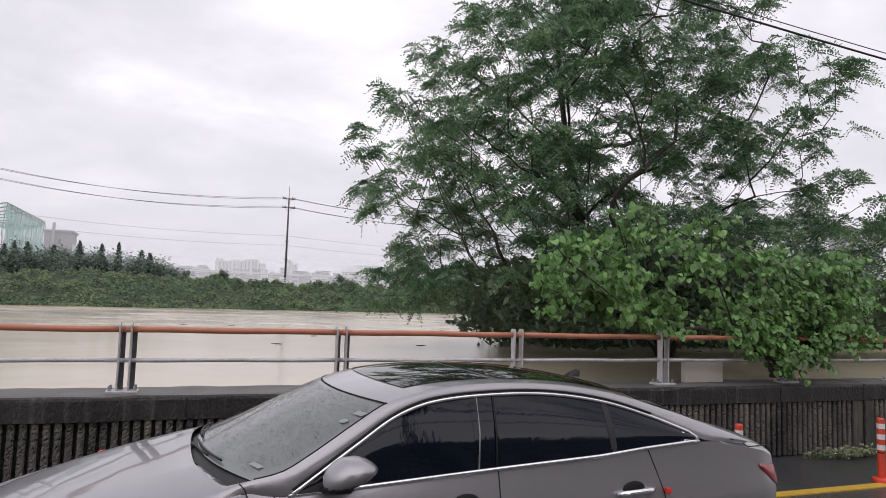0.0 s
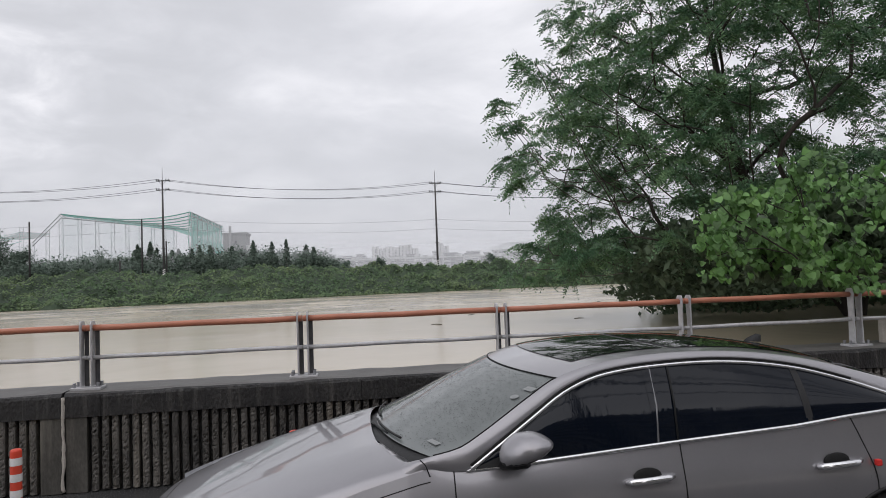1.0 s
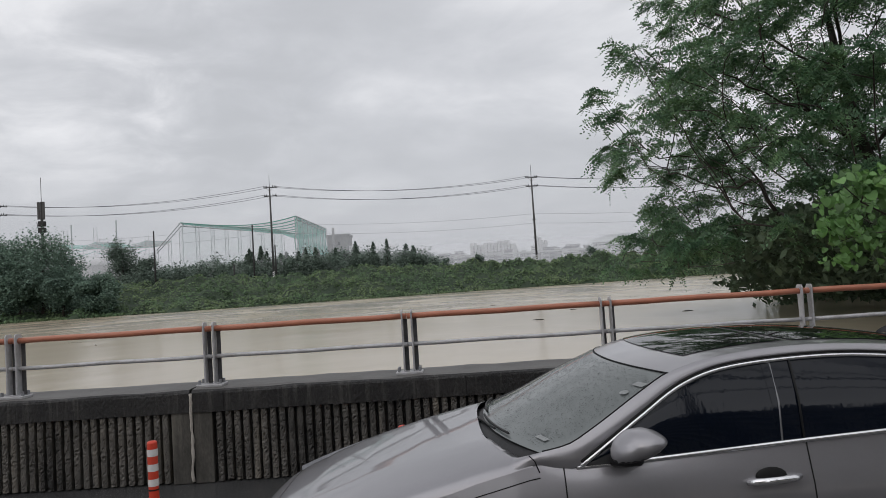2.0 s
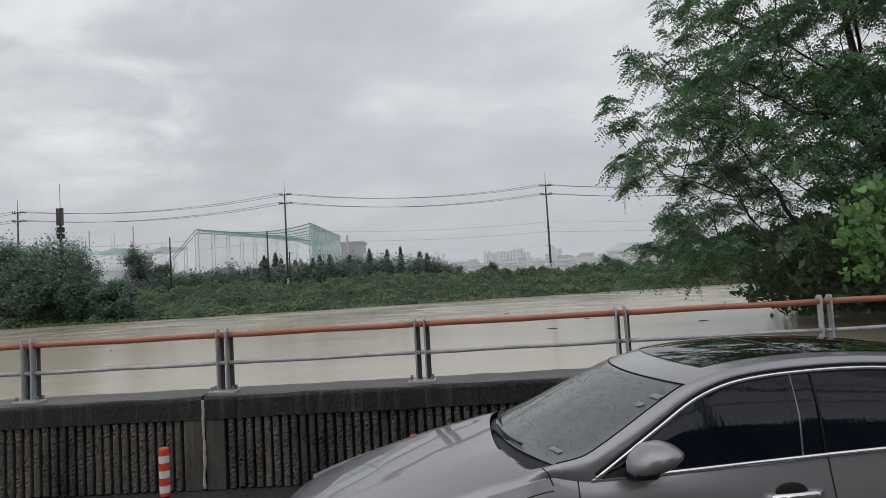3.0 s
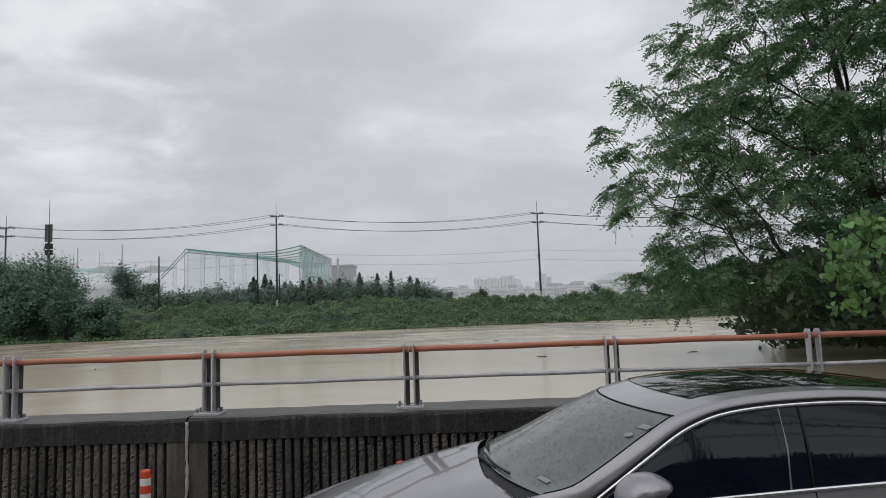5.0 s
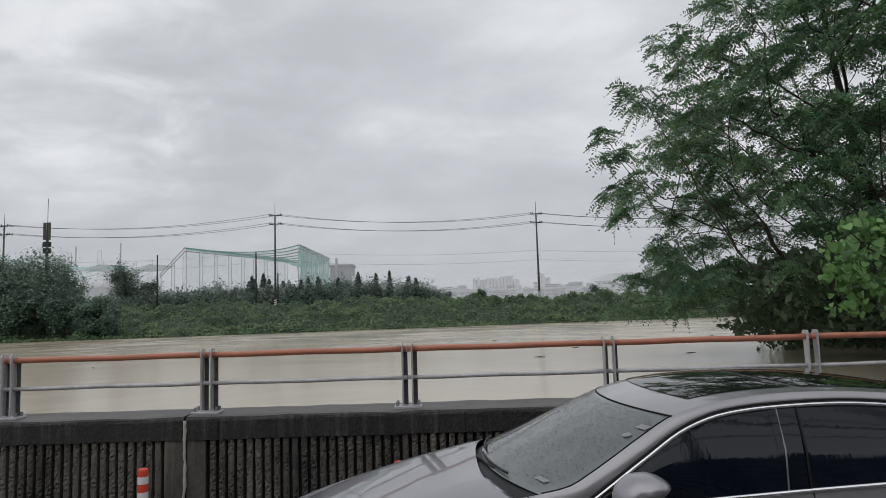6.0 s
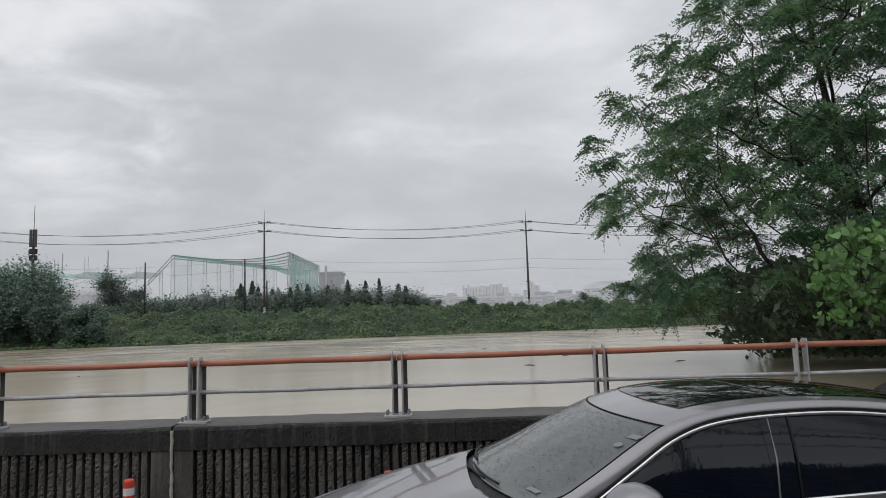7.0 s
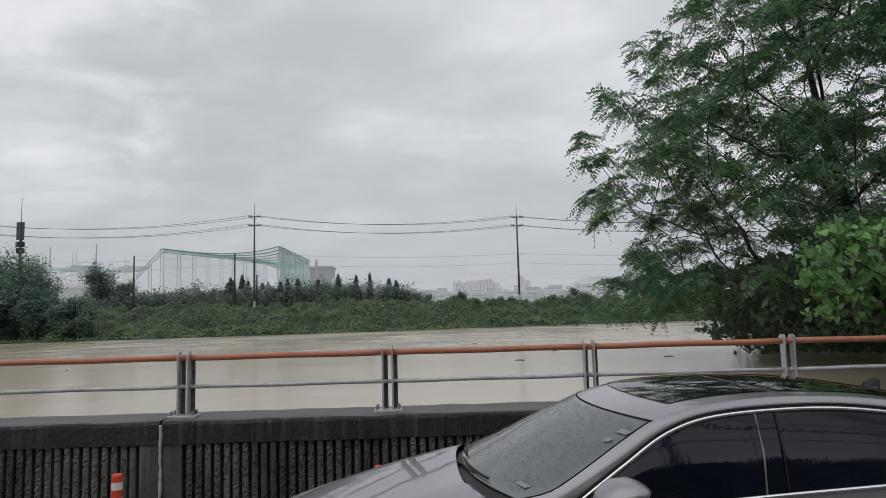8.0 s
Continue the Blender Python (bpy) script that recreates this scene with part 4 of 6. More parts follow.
for x in hx:
    h = 128 + 40 * fbm(x * 0.0016, 2.0) + 14 * fbm(x * 0.006, 7.0) + 26 * math.exp(-((x - 860) / 420) ** 2)
    verts += [(x, 2900, -5), (x, 3000, max(90, h)), (x, 3300, -5)]
for i in range(len(hx) - 1):
    for j in range(2):
        a = i * 3 + j
        faces.append((a, a + 3, a + 4, a + 1))
tagged(pydata("backdrop", verts, faces, M_FARTREE, smooth=True), "low wooded hills on the horizon", "hills", kind="structure")


# slanting see-through sheets stand in for rain haze before the trees and town
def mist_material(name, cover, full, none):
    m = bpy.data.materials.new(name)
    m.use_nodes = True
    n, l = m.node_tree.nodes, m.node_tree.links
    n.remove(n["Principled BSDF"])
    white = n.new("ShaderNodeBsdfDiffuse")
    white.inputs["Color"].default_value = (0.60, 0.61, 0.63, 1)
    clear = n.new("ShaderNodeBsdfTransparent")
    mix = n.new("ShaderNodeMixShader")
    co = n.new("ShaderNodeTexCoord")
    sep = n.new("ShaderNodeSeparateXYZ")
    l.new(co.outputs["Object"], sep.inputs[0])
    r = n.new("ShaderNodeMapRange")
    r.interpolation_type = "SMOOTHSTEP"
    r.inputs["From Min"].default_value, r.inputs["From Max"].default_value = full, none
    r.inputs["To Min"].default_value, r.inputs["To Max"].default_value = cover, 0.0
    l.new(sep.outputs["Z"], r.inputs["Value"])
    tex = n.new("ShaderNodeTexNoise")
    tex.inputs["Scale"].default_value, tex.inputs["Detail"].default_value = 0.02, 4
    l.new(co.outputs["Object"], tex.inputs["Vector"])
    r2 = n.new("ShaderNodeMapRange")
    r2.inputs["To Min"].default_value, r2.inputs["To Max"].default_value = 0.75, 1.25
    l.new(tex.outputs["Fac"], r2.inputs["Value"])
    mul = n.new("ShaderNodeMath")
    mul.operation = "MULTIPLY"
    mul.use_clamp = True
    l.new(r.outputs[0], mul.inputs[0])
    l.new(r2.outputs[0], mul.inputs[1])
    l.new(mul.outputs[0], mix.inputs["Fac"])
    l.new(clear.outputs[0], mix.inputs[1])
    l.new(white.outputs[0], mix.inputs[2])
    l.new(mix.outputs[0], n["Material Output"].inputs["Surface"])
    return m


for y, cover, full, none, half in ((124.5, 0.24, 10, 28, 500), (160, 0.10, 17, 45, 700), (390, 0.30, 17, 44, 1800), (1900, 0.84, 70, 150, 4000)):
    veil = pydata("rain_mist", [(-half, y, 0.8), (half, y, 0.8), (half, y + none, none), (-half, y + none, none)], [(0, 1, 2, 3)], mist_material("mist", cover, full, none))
    tagged(veil, "flat see-through sheet standing in for rain haze", "mist", kind="stuff")


# scale and turn the far objects about the camera eye, keeping their look
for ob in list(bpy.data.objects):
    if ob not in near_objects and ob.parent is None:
        ob.location = fit_about_eye(ob.location)
        ob.scale = (EYE_SCALE, EYE_SCALE, EYE_SCALE)
        ob.rotation_euler.z = EYE_TURN

# ---- the parked car ----
CAR_AT = (-0.78, 4.38, ROAD_Z)
car = thing("car", CAR_AT, "wet dark grey metallic sedan with black tinted windows, parked", "car")


def curve3(points, s):
    """A smooth curve through points, at s from 0 to 1 along its length."""
    p = np.asarray(points, float)
    d = np.r_[0, np.cumsum(np.linalg.norm(np.diff(p, axis=0), axis=1))]
    d /= d[-1]
    t = np.asarray(s, float)
    m = np.zeros_like(p)
    m[1:-1] = (p[2:] - p[:-2]) / (d[2:] - d[:-2])[:, None]
    m[0], m[-1] = (p[1] - p[0]) / (d[1] - d[0]), (p[-1] - p[-2]) / (d[-1] - d[-2])
    i = np.clip(np.searchsorted(d, t, side="right") - 1, 0, len(d) - 2)
    h = (d[i + 1] - d[i])[:, None]
    x = ((t - d[i])[:, None]) / h
    return (2 * x**3 - 3 * x**2 + 1) * p[i] + (x**3 - 2 * x**2 + x) * h * m[i] + (-2 * x**3 + 3 * x**2) * p[i + 1] + (x**3 - x**2) * h * m[i + 1]


def smooth1(xs, ys, x):
    pts = curve3(np.stack([np.asarray(xs, float), np.asarray(ys, float) * 1e-6], 1), (np.atleast_1d(x) - xs[0]) / (xs[-1] - xs[0]))
    return pts[:, 1] * 1e6


# plan width, hood and deck line, belt line, by distance from the nose
W_U = [0.0, 0.03, 0.08, 0.18, 0.36, 0.7, 1.2, 2.4, 3.9, 4.45, 4.72, 4.86, 4.92, 4.95]
W_V = [0.42, 0.58, 0.68, 0.77, 0.85, 0.905, 0.928, 0.934, 0.930, 0.915, 0.89, 0.86, 0.82, 0.72]
T_U = [0.0, 0.04, 0.10, 0.20, 0.40, 0.70, 1.00, 1.30, 1.55, 1.75]
T_Z = [0.54, 0.61, 0.655, 0.70, 0.775, 0.872, 0.955, 1.025, 1.065, 1.08]
R_U = [4.40, 4.60, 4.75, 4.84, 4.90, 4.93, 4.95]
R_Z = [1.165, 1.135, 1.115, 1.102, 1.075, 1.03, 0.96]
B_U = [1.55, 1.80, 2.17, 2.89, 3.55, 3.86, 4.22, 4.45, 4.60]
B_Z = [0.985, 0.952, 0.968, 1.014, 1.050, 1.080, 1.105, 1.098, 1.085]


def half_width(u):
    return float(smooth1(W_U, W_V, u)[0])


def belt(u):
    return float(np.interp(u, B_U, B_Z))


def side_v(u, z):
    """Half the car's width at a height below the belt."""
    w = half_width(u)
    top = belt(u)
    k = np.interp(z, [0.18, 0.24, 0.36, 0.55, 0.70, 0.77, 0.84, 0.92, top], [0.11, 0.07, 0.042, 0.020, 0.005, 0.0, 0.010, 0.036, 0.062])
    return max(0.02, w - float(k) * min(1.0, w))


def shoulder(u):
    if u < 1.62:
        c = float(np.interp(u, T_U, T_Z))
        return float(c - np.interp(u, [0, 0.1, 0.35, 1.2, 1.5, 1.62], [0.05, 0.08, 0.115, 0.125, 0.105, 0.094]))
    if u > 4.42:
        return float(np.interp(u, [4.42, 4.6, 4.8, 4.9, 4.95], [1.090, 1.060, 1.020, 0.97, 0.88]))
    return belt(u)


def section(u):
    """Half a cross-section of the lower body, sill to middle."""
    zs = shoulder(u)
    zb = 0.20 if 0.3 < u < 4.7 else 0.24
    out = []
    for k in range(13):
        z = zb + (zs - zb) * (k / 12) ** 0.9
        out.append((side_v(u, z), z))
    ws = out[-1][0]
    if u < 1.62 or u > 4.42:
        c = float(np.interp(u, T_U, T_Z)) if u < 1.62 else float(np.interp(u, R_U, R_Z))
        for k in range(1, 13):
            a = k / 12
            r = 1 - a**1.7
            v = ws * r
            crown = max(0.0, 1 - r**2.6) ** 0.5
            crease = 0.007 * math.exp(-((r - 0.62) / 0.10) ** 2) if u < 1.62 and u > 0.35 else 0.0
            out.append((v, zs + (c - zs) * crown + crease))
    else:
        for k in range(1, 13):
            out.append((ws * (1 - k / 12), zs - 0.03 * min(1.0, k / 2)))
    return out


AXLES, AXLE_Z, ARCH = (0.945, 4.10), 0.345, 0.372


def shell(u0, u1, rows, name, parent, label="", top=True, bottom=True, steps=None, mat=M_PAINT, tail=None):
    """One pressed panel of the lower body, on both sides where rows say so."""
    us = np.linspace(u0, u1, steps or max(3, int((u1 - u0) / 0.03)))
    secs = [section(u)[rows[0]:rows[1]] for u in us]
    if rows == SIDE:
        lines = [[[(u, side * v, z) for v, z in sec] for u, sec in zip(us, secs)] for side in (-1, 1)]
    elif tail:
        # the rear edge bows forward in the middle
        grid = []
        for u in us:
            q = (u - u0) / (u1 - u0)
            row = []
            for k in range(rows[0], rows[1]):
                v0 = section(u)[k][0]
                uu = u0 + q * (tail(v0) - u0)
                v, z = section(uu)[k]
                row.append((uu, v, z))
            grid.append([(a, -b, c) for a, b, c in row] + [(a, b, c) for a, b, c in row[-2::-1]])
        lines = [grid]
    else:
        lines = [[[(u, -v, z) for v, z in sec] + [(u, v, z) for v, z in sec[-2::-1]] for u, sec in zip(us, secs)]]
    for j, grid in enumerate(lines):
        verts = [p for row in grid for p in row]
        n, faces = len(grid[0]), []
        for i in range(len(us) - 1):
            for k in range(n - 1):
                quad = (i * n + k, (i + 1) * n + k, (i + 1) * n + k + 1, i * n + k + 1)
                if any(all(math.hypot(verts[q][0] - ax, verts[q][2] - AXLE_Z) < ARCH for q in quad) for ax in AXLES):
                    continue
                faces.append(quad if j == 0 else quad[::-1])
        # draw the cut edge round the wheel into a true arc
        used = {q for f in faces for q in f}
        for q in used:
            u, v, z = verts[q]
            for ax in AXLES:
                dist = math.hypot(u - ax, z - AXLE_Z)
                if 0.05 < dist < ARCH:
                    u, z = ax + (u - ax) * ARCH / dist, AXLE_Z + (z - AXLE_Z) * ARCH / dist
                    verts[q] = (u, math.copysign(side_v(min(max(u, 0.03), 4.93), max(0.2, z)), v), z)
        pydata(name, verts, faces, mat, parent, label, smooth=True)


SIDE = (0, 13)
# doors and wings are cut from the side, hood and boot lid from the top
part("underbody", box(0.25, 4.75, -0.80, 0.80, 0.16, 0.42, bevel=0.05), M_SEAM, car)
part("cabin_floor", box(1.35, 4.55, -0.84, 0.84, 0.40, 0.93, bevel=0.03), M_SEAM, car)
part("engine_bay", box(0.3, 1.4, -0.66, 0.66, 0.40, 0.66, bevel=0.03), M_SEAM, car)
shell(0.0, 1.735, SIDE, "wing", car)
for nm, a, b in (("front_door", 1.741, 2.905), ("rear_door", 2.911, 3.9358), ("quarter_panel", 3.936, 4.95)):
    shell(a, b, SIDE, nm, car)
shell(0.0, 0.16, (12, 25), "nose", car, steps=14)
shell(0.165, 1.62, (12, 25), "bonnet", car, "grey bonnet with wet reflections", steps=46, tail=lambda v: 1.362 + 0.230 * min(1.0, abs(v) / 0.86) ** 2.3)
shell(4.42, 4.86, (12, 25), "boot_lid", car, steps=20)
shell(4.86, 4.95, (12, 25), "tail_edge", car, steps=12)
# end caps
for u, nm in ((0.0, "front_bumper"), (4.95, "rear_bumper")):
    sec = section(u)
    verts = [(u, s * v, z) for s in (-1, 1) for v, z in sec]
    n = len(sec)
    faces = [(k, k + 1, n + k + 1, n + k) for k in range(n - 1)]
    pydata(nm, verts, faces, M_PAINT, car, smooth=True)
part("grille", box(-0.012, 0.03, -0.40, 0.40, 0.30, 0.52, bevel=0.02), M_BLACK, car, "black front grille")

# greenhouse: the roof rail, the window line, glass and roof
RAIL = [(1.48, 0.800, 0.990), (1.60, 0.862, 1.026), (1.77, 0.868, 1.062), (1.88, 0.842, 1.114), (2.00, 0.808, 1.180), (2.15, 0.766, 1.266), (2.33, 0.722, 1.358), (2.58, 0.692, 1.418), (2.98, 0.674, 1.448), (3.41, 0.682, 1.432), (3.78, 0.706, 1.372), (4.14, 0.748, 1.270), (4.46, 0.800, 1.165), (4.70, 0.845, 1.085)]
DLO_TOP = [(1.82, 0.890, 0.964), (1.90, 0.874, 1.014), (2.00, 0.852, 1.077), (2.14, 0.819, 1.164), (2.36, 0.763, 1.291), (2.58, 0.728, 1.358), (2.95, 0.710, 1.388), (3.30, 0.712, 1.384), (3.65, 0.734, 1.337), (3.94, 0.775, 1.256), (4.20, 0.826, 1.160)]
DLO = [(1.48, side_v(1.48, shoulder(1.48)) - 0.002, shoulder(1.48)), (1.60, side_v(1.60, 0.97), 0.978), (1.72, side_v(1.72, 0.955), 0.955)] + DLO_TOP + [(4.30, 0.846, 1.112), (4.62, 0.862, 1.080)]
ts = np.linspace(0, 1, 64)
rail_c = curve3(RAIL, ts)
dlo_c = curve3(DLO, ts)


def ribbon(name, lines, mat, parent, label="", both=True):
    """A panel lofted through lines of points, mirrored to the far side."""
    n = len(lines[0])
    for side in ((-1, 1) if both else (1,)):
        verts, faces = [], []
        for line in lines:
            verts += [(p[0], side * p[1] if both else p[1], p[2]) for p in line]
        for i in range(len(lines) - 1):
            for k in range(n - 1):
                q = (i * n + k, i * n + k + 1, (i + 1) * n + k + 1, (i + 1) * n + k)
                faces.append(q if side < 0 else q[::-1])
        pydata(name, verts, faces, mat, parent, label, smooth=True)


mids = [rail_c * (1 - a) + dlo_c * a + np.array([0, 0.012 * math.sin(math.pi * a), 0.010 * math.sin(math.pi * a)]) for a in (0, 0.15, 0.3, 0.5, 0.7, 0.85, 1.0)]
ribbon("side_frame", mids, M_PAINT, car)


def dlo_top(u):
    pts = curve3(DLO_TOP + [(4.30, 0.846, 1.112)], np.linspace(0, 1, 200))
    return np.interp(u, pts[:, 0], pts[:, 2]), np.interp(u, pts[:, 0], pts[:, 1])


def window(name, u0, u1, label=""):
    us = np.linspace(u0, u1, max(4, int((u1 - u0) / 0.04)))
    low, high = [], []
    for u in us:
        zt, vt = dlo_top(u)
        zl, vl = belt(u) + 0.012, side_v(u, belt(u)) - 0.006
        low.append((u, vl, zl))
        high.append((u, vt + 0.001, max(zt, zl + 0.001)))
    low, high = np.array(low), np.array(high)
    lines = []
    for a in np.linspace(0, 1, 8):
        bow = 0.016 * math.sin(math.pi * a)
        p = low * (1 - a) + high * a
        p[:, 1] += bow
        lines.append(p)
    return ribbon(name, lines[::-1], M_TINT, car, label)


window("front_side_glass", 1.865, 2.800, "black tinted window glass")
window("rear_side_glass", 2.925, 3.640, "black tinted window glass")
window("quarter_glass", 3.665, 4.235, "black tinted quarter glass")
# pillars between the panes
for nm, a, b, mat in (("centre_pillar", 2.790, 2.935, M_TINT), ("quarter_pillar", 3.632, 3.672, M_BLACK)):
    us = np.linspace(a, b, 4)
    lo = np.array([(u, side_v(u, belt(u)) - 0.003, belt(u)) for u in us])
    hi = np.array([(u, dlo_top(u)[1] + 0.004, dlo_top(u)[0]) for u in us])
    ribbon(nm, [hi * a2 + lo * (1 - a2) + np.array([0, 0.018 * math.sin(math.pi * a2), 0]) for a2 in (1, 0.8, 0.6, 0.4, 0.2, 0)], mat, car)
for side in (-1, 1):
    lo, hi = (2.900, side * (side_v(2.900, belt(2.9)) + 0.006), belt(2.9)), (2.935, side * (dlo_top(2.935)[1] + 0.010), dlo_top(2.935)[0])
    mid_pt = (2.918, side * ((abs(lo[1]) + abs(hi[1])) / 2 + 0.020), (lo[2] + hi[2]) / 2)
    tube("pillar_gap", [lo, mid_pt, hi], 0.0055, M_SEAM, car, sides=5)
    lo, hi = (2.796, side * (side_v(2.796, belt(2.8)) + 0.000), belt(2.8)), (2.836, side * (dlo_top(2.836)[1] + 0.002), dlo_top(2.836)[0])
    mid_pt = (2.824, side * ((abs(lo[1]) + abs(hi[1])) / 2 + 0.018), (lo[2] + hi[2]) / 2)
    tube("pillar_strip", [lo, mid_pt, hi], 0.005, M_STEEL_DARK, car, sides=5)
# chrome: over the windows and along the belt, as one bright frame
def trim(name, pts, r, mat, label="", flat=1.0):
    for side in (-1, 1):
        v, f = tube_data([(p[0], side * p[1], p[2]) for p in pts], r, 8)
        pydata(name, v, f, mat, car, label, smooth=True)


top_line = curve3(DLO_TOP, np.linspace(0, 1, 50)) + np.array([0, 0.004, 0])
trim("chrome_strip", [tuple(p) for p in top_line] + [(4.250, 0.846, 1.128), (4.258, 0.852, 1.112)], 0.0125, M_CHROME, "bright chrome window trim")
belt_line = [(u, side_v(u, belt(u)) + 0.002, belt(u) + 0.004) for u in np.linspace(1.80, 4.25, 50)]
trim("chrome_strip", belt_line, 0.0120, M_CHROME, "bright chrome window trim")
seal_line = [tuple(p + np.array([0, 0.003, 0.020])) for p in curve3(DLO_TOP, np.linspace(0, 0.90, 50))]
trim("door_seal", seal_line, 0.006, M_SEAM)
tip = bmesh.new()
for side in (-1, 1):
    vs = [tip.verts.new(p) for p in ((4.15, side * 0.842, 1.165), (4.27, side * 0.862, 1.108), (4.14, side * 0.868, 1.108), (4.16, side * 0.858, 1.132))]
    tip.faces.new(vs if side < 0 else vs[::-1])
part("window_corner", tip, M_CHROME, car, "chrome quarter window corner")

# windscreen, roof and rear window share the rail's edge
def cross_patch(edge, centre, rows=12):
    lines = []
    for r in np.linspace(-1, 1, 2 * rows + 1):
        a = abs(r) ** 2.3
        p = centre * (1 - a) + edge * a
        p[:, 1] = r * edge[:, 1]
        lines.append(p)
    return lines


def span(a, b, n):
    """The rail between two distances from the nose."""
    dense = curve3(RAIL, np.linspace(0, 1, 400))
    u = np.linspace(a, b, n)
    return np.stack([u, np.interp(u, dense[:, 0], dense[:, 1]), np.interp(u, dense[:, 0], dense[:, 2])], 1)


CENTRE_U = [1.36, 1.60, 1.85, 2.10, 2.30, 2.50, 2.75, 3.00, 3.40, 3.80, 4.10, 4.35, 4.58]
CENTRE_Z = [1.035, 1.140, 1.260, 1.362, 1.425, 1.458, 1.477, 1.482, 1.468, 1.416, 1.345, 1.255, 1.145]


def centre_line(a, b, n):
    u = np.linspace(a, b, n)
    return np.stack([u, np.zeros(n), smooth1(CENTRE_U, CENTRE_Z, u)], 1)


def glass_patch(name, e0, e1, c0, c1, n, mat, label="", inset=0.0, lift=0.0):
    e, c = span(e0, e1, n), centre_line(c0, c1, n)
    e[:, 1] -= inset
    lines = cross_patch(e, c)
    for ln in lines:
        ln[:, 2] += lift
    return ribbon(name, lines, mat, car, label, both=False), lines


_, screen_lines = glass_patch("windscreen", 1.63, 2.315, 1.40, 2.13, 18, M_SCREEN, "grey windscreen covered in rain drops", inset=0.012, lift=-0.003)
_, roof_lines = glass_patch("roof", 2.325, 3.93, 2.14, 3.90, 80, M_PAINT)
glass_patch("rear_window", 3.94, 4.62, 3.91, 4.56, 16, M_TINT, "black tinted rear window", inset=0.02, lift=-0.003)
edge = cross_patch(span(1.63, 2.315, 18), centre_line(1.40, 2.13, 18))
seam_top = [tuple(ln[-1] + np.array([0.004, 0, 0.001])) for ln in edge]
v, f = tube_data(seam_top, 0.0035, 6)
pydata("screen_seal", v, f, M_SEAM, car, smooth=True)
for side in (-1, 1):
    v, f = tube_data([(p[0], side * (p[1] - 0.008), p[2] + 0.002) for p in span(1.64, 2.32, 20)], 0.0035, 6)
    pydata("screen_seal", v, f, M_SEAM, car, smooth=True)


# panoramic roof: two dark panes let into the roof
def roof_pane(name, first, last):
    lines = [ln[first:last] + np.array([0, 0, 0.004]) for ln in roof_lines[2:-2]]
    return ribbon(name, lines, M_ROOFGLASS, car, "black glass roof pane", both=False)


roof_pane("roof_glass", 9, 36)
roof_pane("roof_glass", 37, 79)
# shark fin aerial
fin_bm = bmesh.new()
rings = []
for k in range(7):
    a = k / 6
    h = 0.044 * (a ** 0.8)
    w = 0.024 * (1 - a) ** 0.7 + 0.003
    u0, u1 = 3.83 + 0.09 * a ** 1.2, 3.945 + 0.010 * a
    rings.append([fin_bm.verts.new(p) for p in ((u0, 0, 1.412 + h), ((u0 + u1) / 2, -w, 1.408 + h), (u1, -w * 0.5, 1.402 + h), (u1, w * 0.5, 1.402 + h), ((u0 + u1) / 2, w, 1.408 + h))])
for r0, r1 in zip(rings[:-1], rings[1:]):
    for k in range(5):
        fin_bm.faces.new((r0[k], r0[(k + 1) % 5], r1[(k + 1) % 5], r1[k]))
fin_bm.faces.new(rings[-1])
bmesh.ops.recalc_face_normals(fin_bm, faces=fin_bm.faces)
part("aerial_fin", fin_bm, M_BLACK, car, "black shark fin aerial", smooth=True)

# scuttle and wipers
scut = cross_patch(np.array([(1.55, 0.845, 0.975), (1.58, 0.85, 1.005), (1.66, 0.855, 1.034)]), np.array([(1.27, 0, 0.985), (1.33, 0, 0.995), (1.44, 0, 1.048)]))
ribbon("scuttle", scut, M_BLACK, car, "black scuttle panel", both=False)


screen_e, screen_c = span(1.63, 2.315, 18), centre_line(1.40, 2.13, 18)


def on_screen(v, up):
    """A point on the windscreen: v across, up from 0 at its base to 1 at the roof."""
    e, c = screen_e, screen_c
    k = up * 17
    i = min(16, int(k))
    ee, cc = e[i] + (e[i + 1] - e[i]) * (k - i), c[i] + (c[i + 1] - c[i]) * (k - i)
    a = (abs(v) / ee[1]) ** 2.3
    p = cc * (1 - a) + ee * a
    return Vector((p[0], v, p[2]))


for pivot, tip_v, tip_up in ((0.05, -0.56, 0.03), (0.62, 0.03, 0.03)):
    w = new("wiper")
    w.parent = car
    tagged(w, "black wiper arm and blade")
    base = on_screen(pivot, 0.0) + Vector((-0.032, 0, -0.022))
    end = on_screen(tip_v, tip_up) + Vector((-0.02, 0, 0.008))
    mid_p = base.lerp(end, 0.5) + Vector((-0.01, 0, 0.002))
    tube("arm", [base, base.lerp(mid_p, 0.5) + Vector((0, 0, 0.006)), mid_p, mid_p.lerp(end, 0.4)], [0.011, 0.008, 0.006, 0.005], M_BLACK, w, sides=6)
    blade = [on_screen(tip_v + (pivot - tip_v) * s, tip_up * (1 - s) + 0.012) + Vector((-0.008, 0, 0.009)) for s in np.linspace(0, 0.88, 10)]
    tube("blade", blade, 0.007, M_BLACK, w, sides=6)

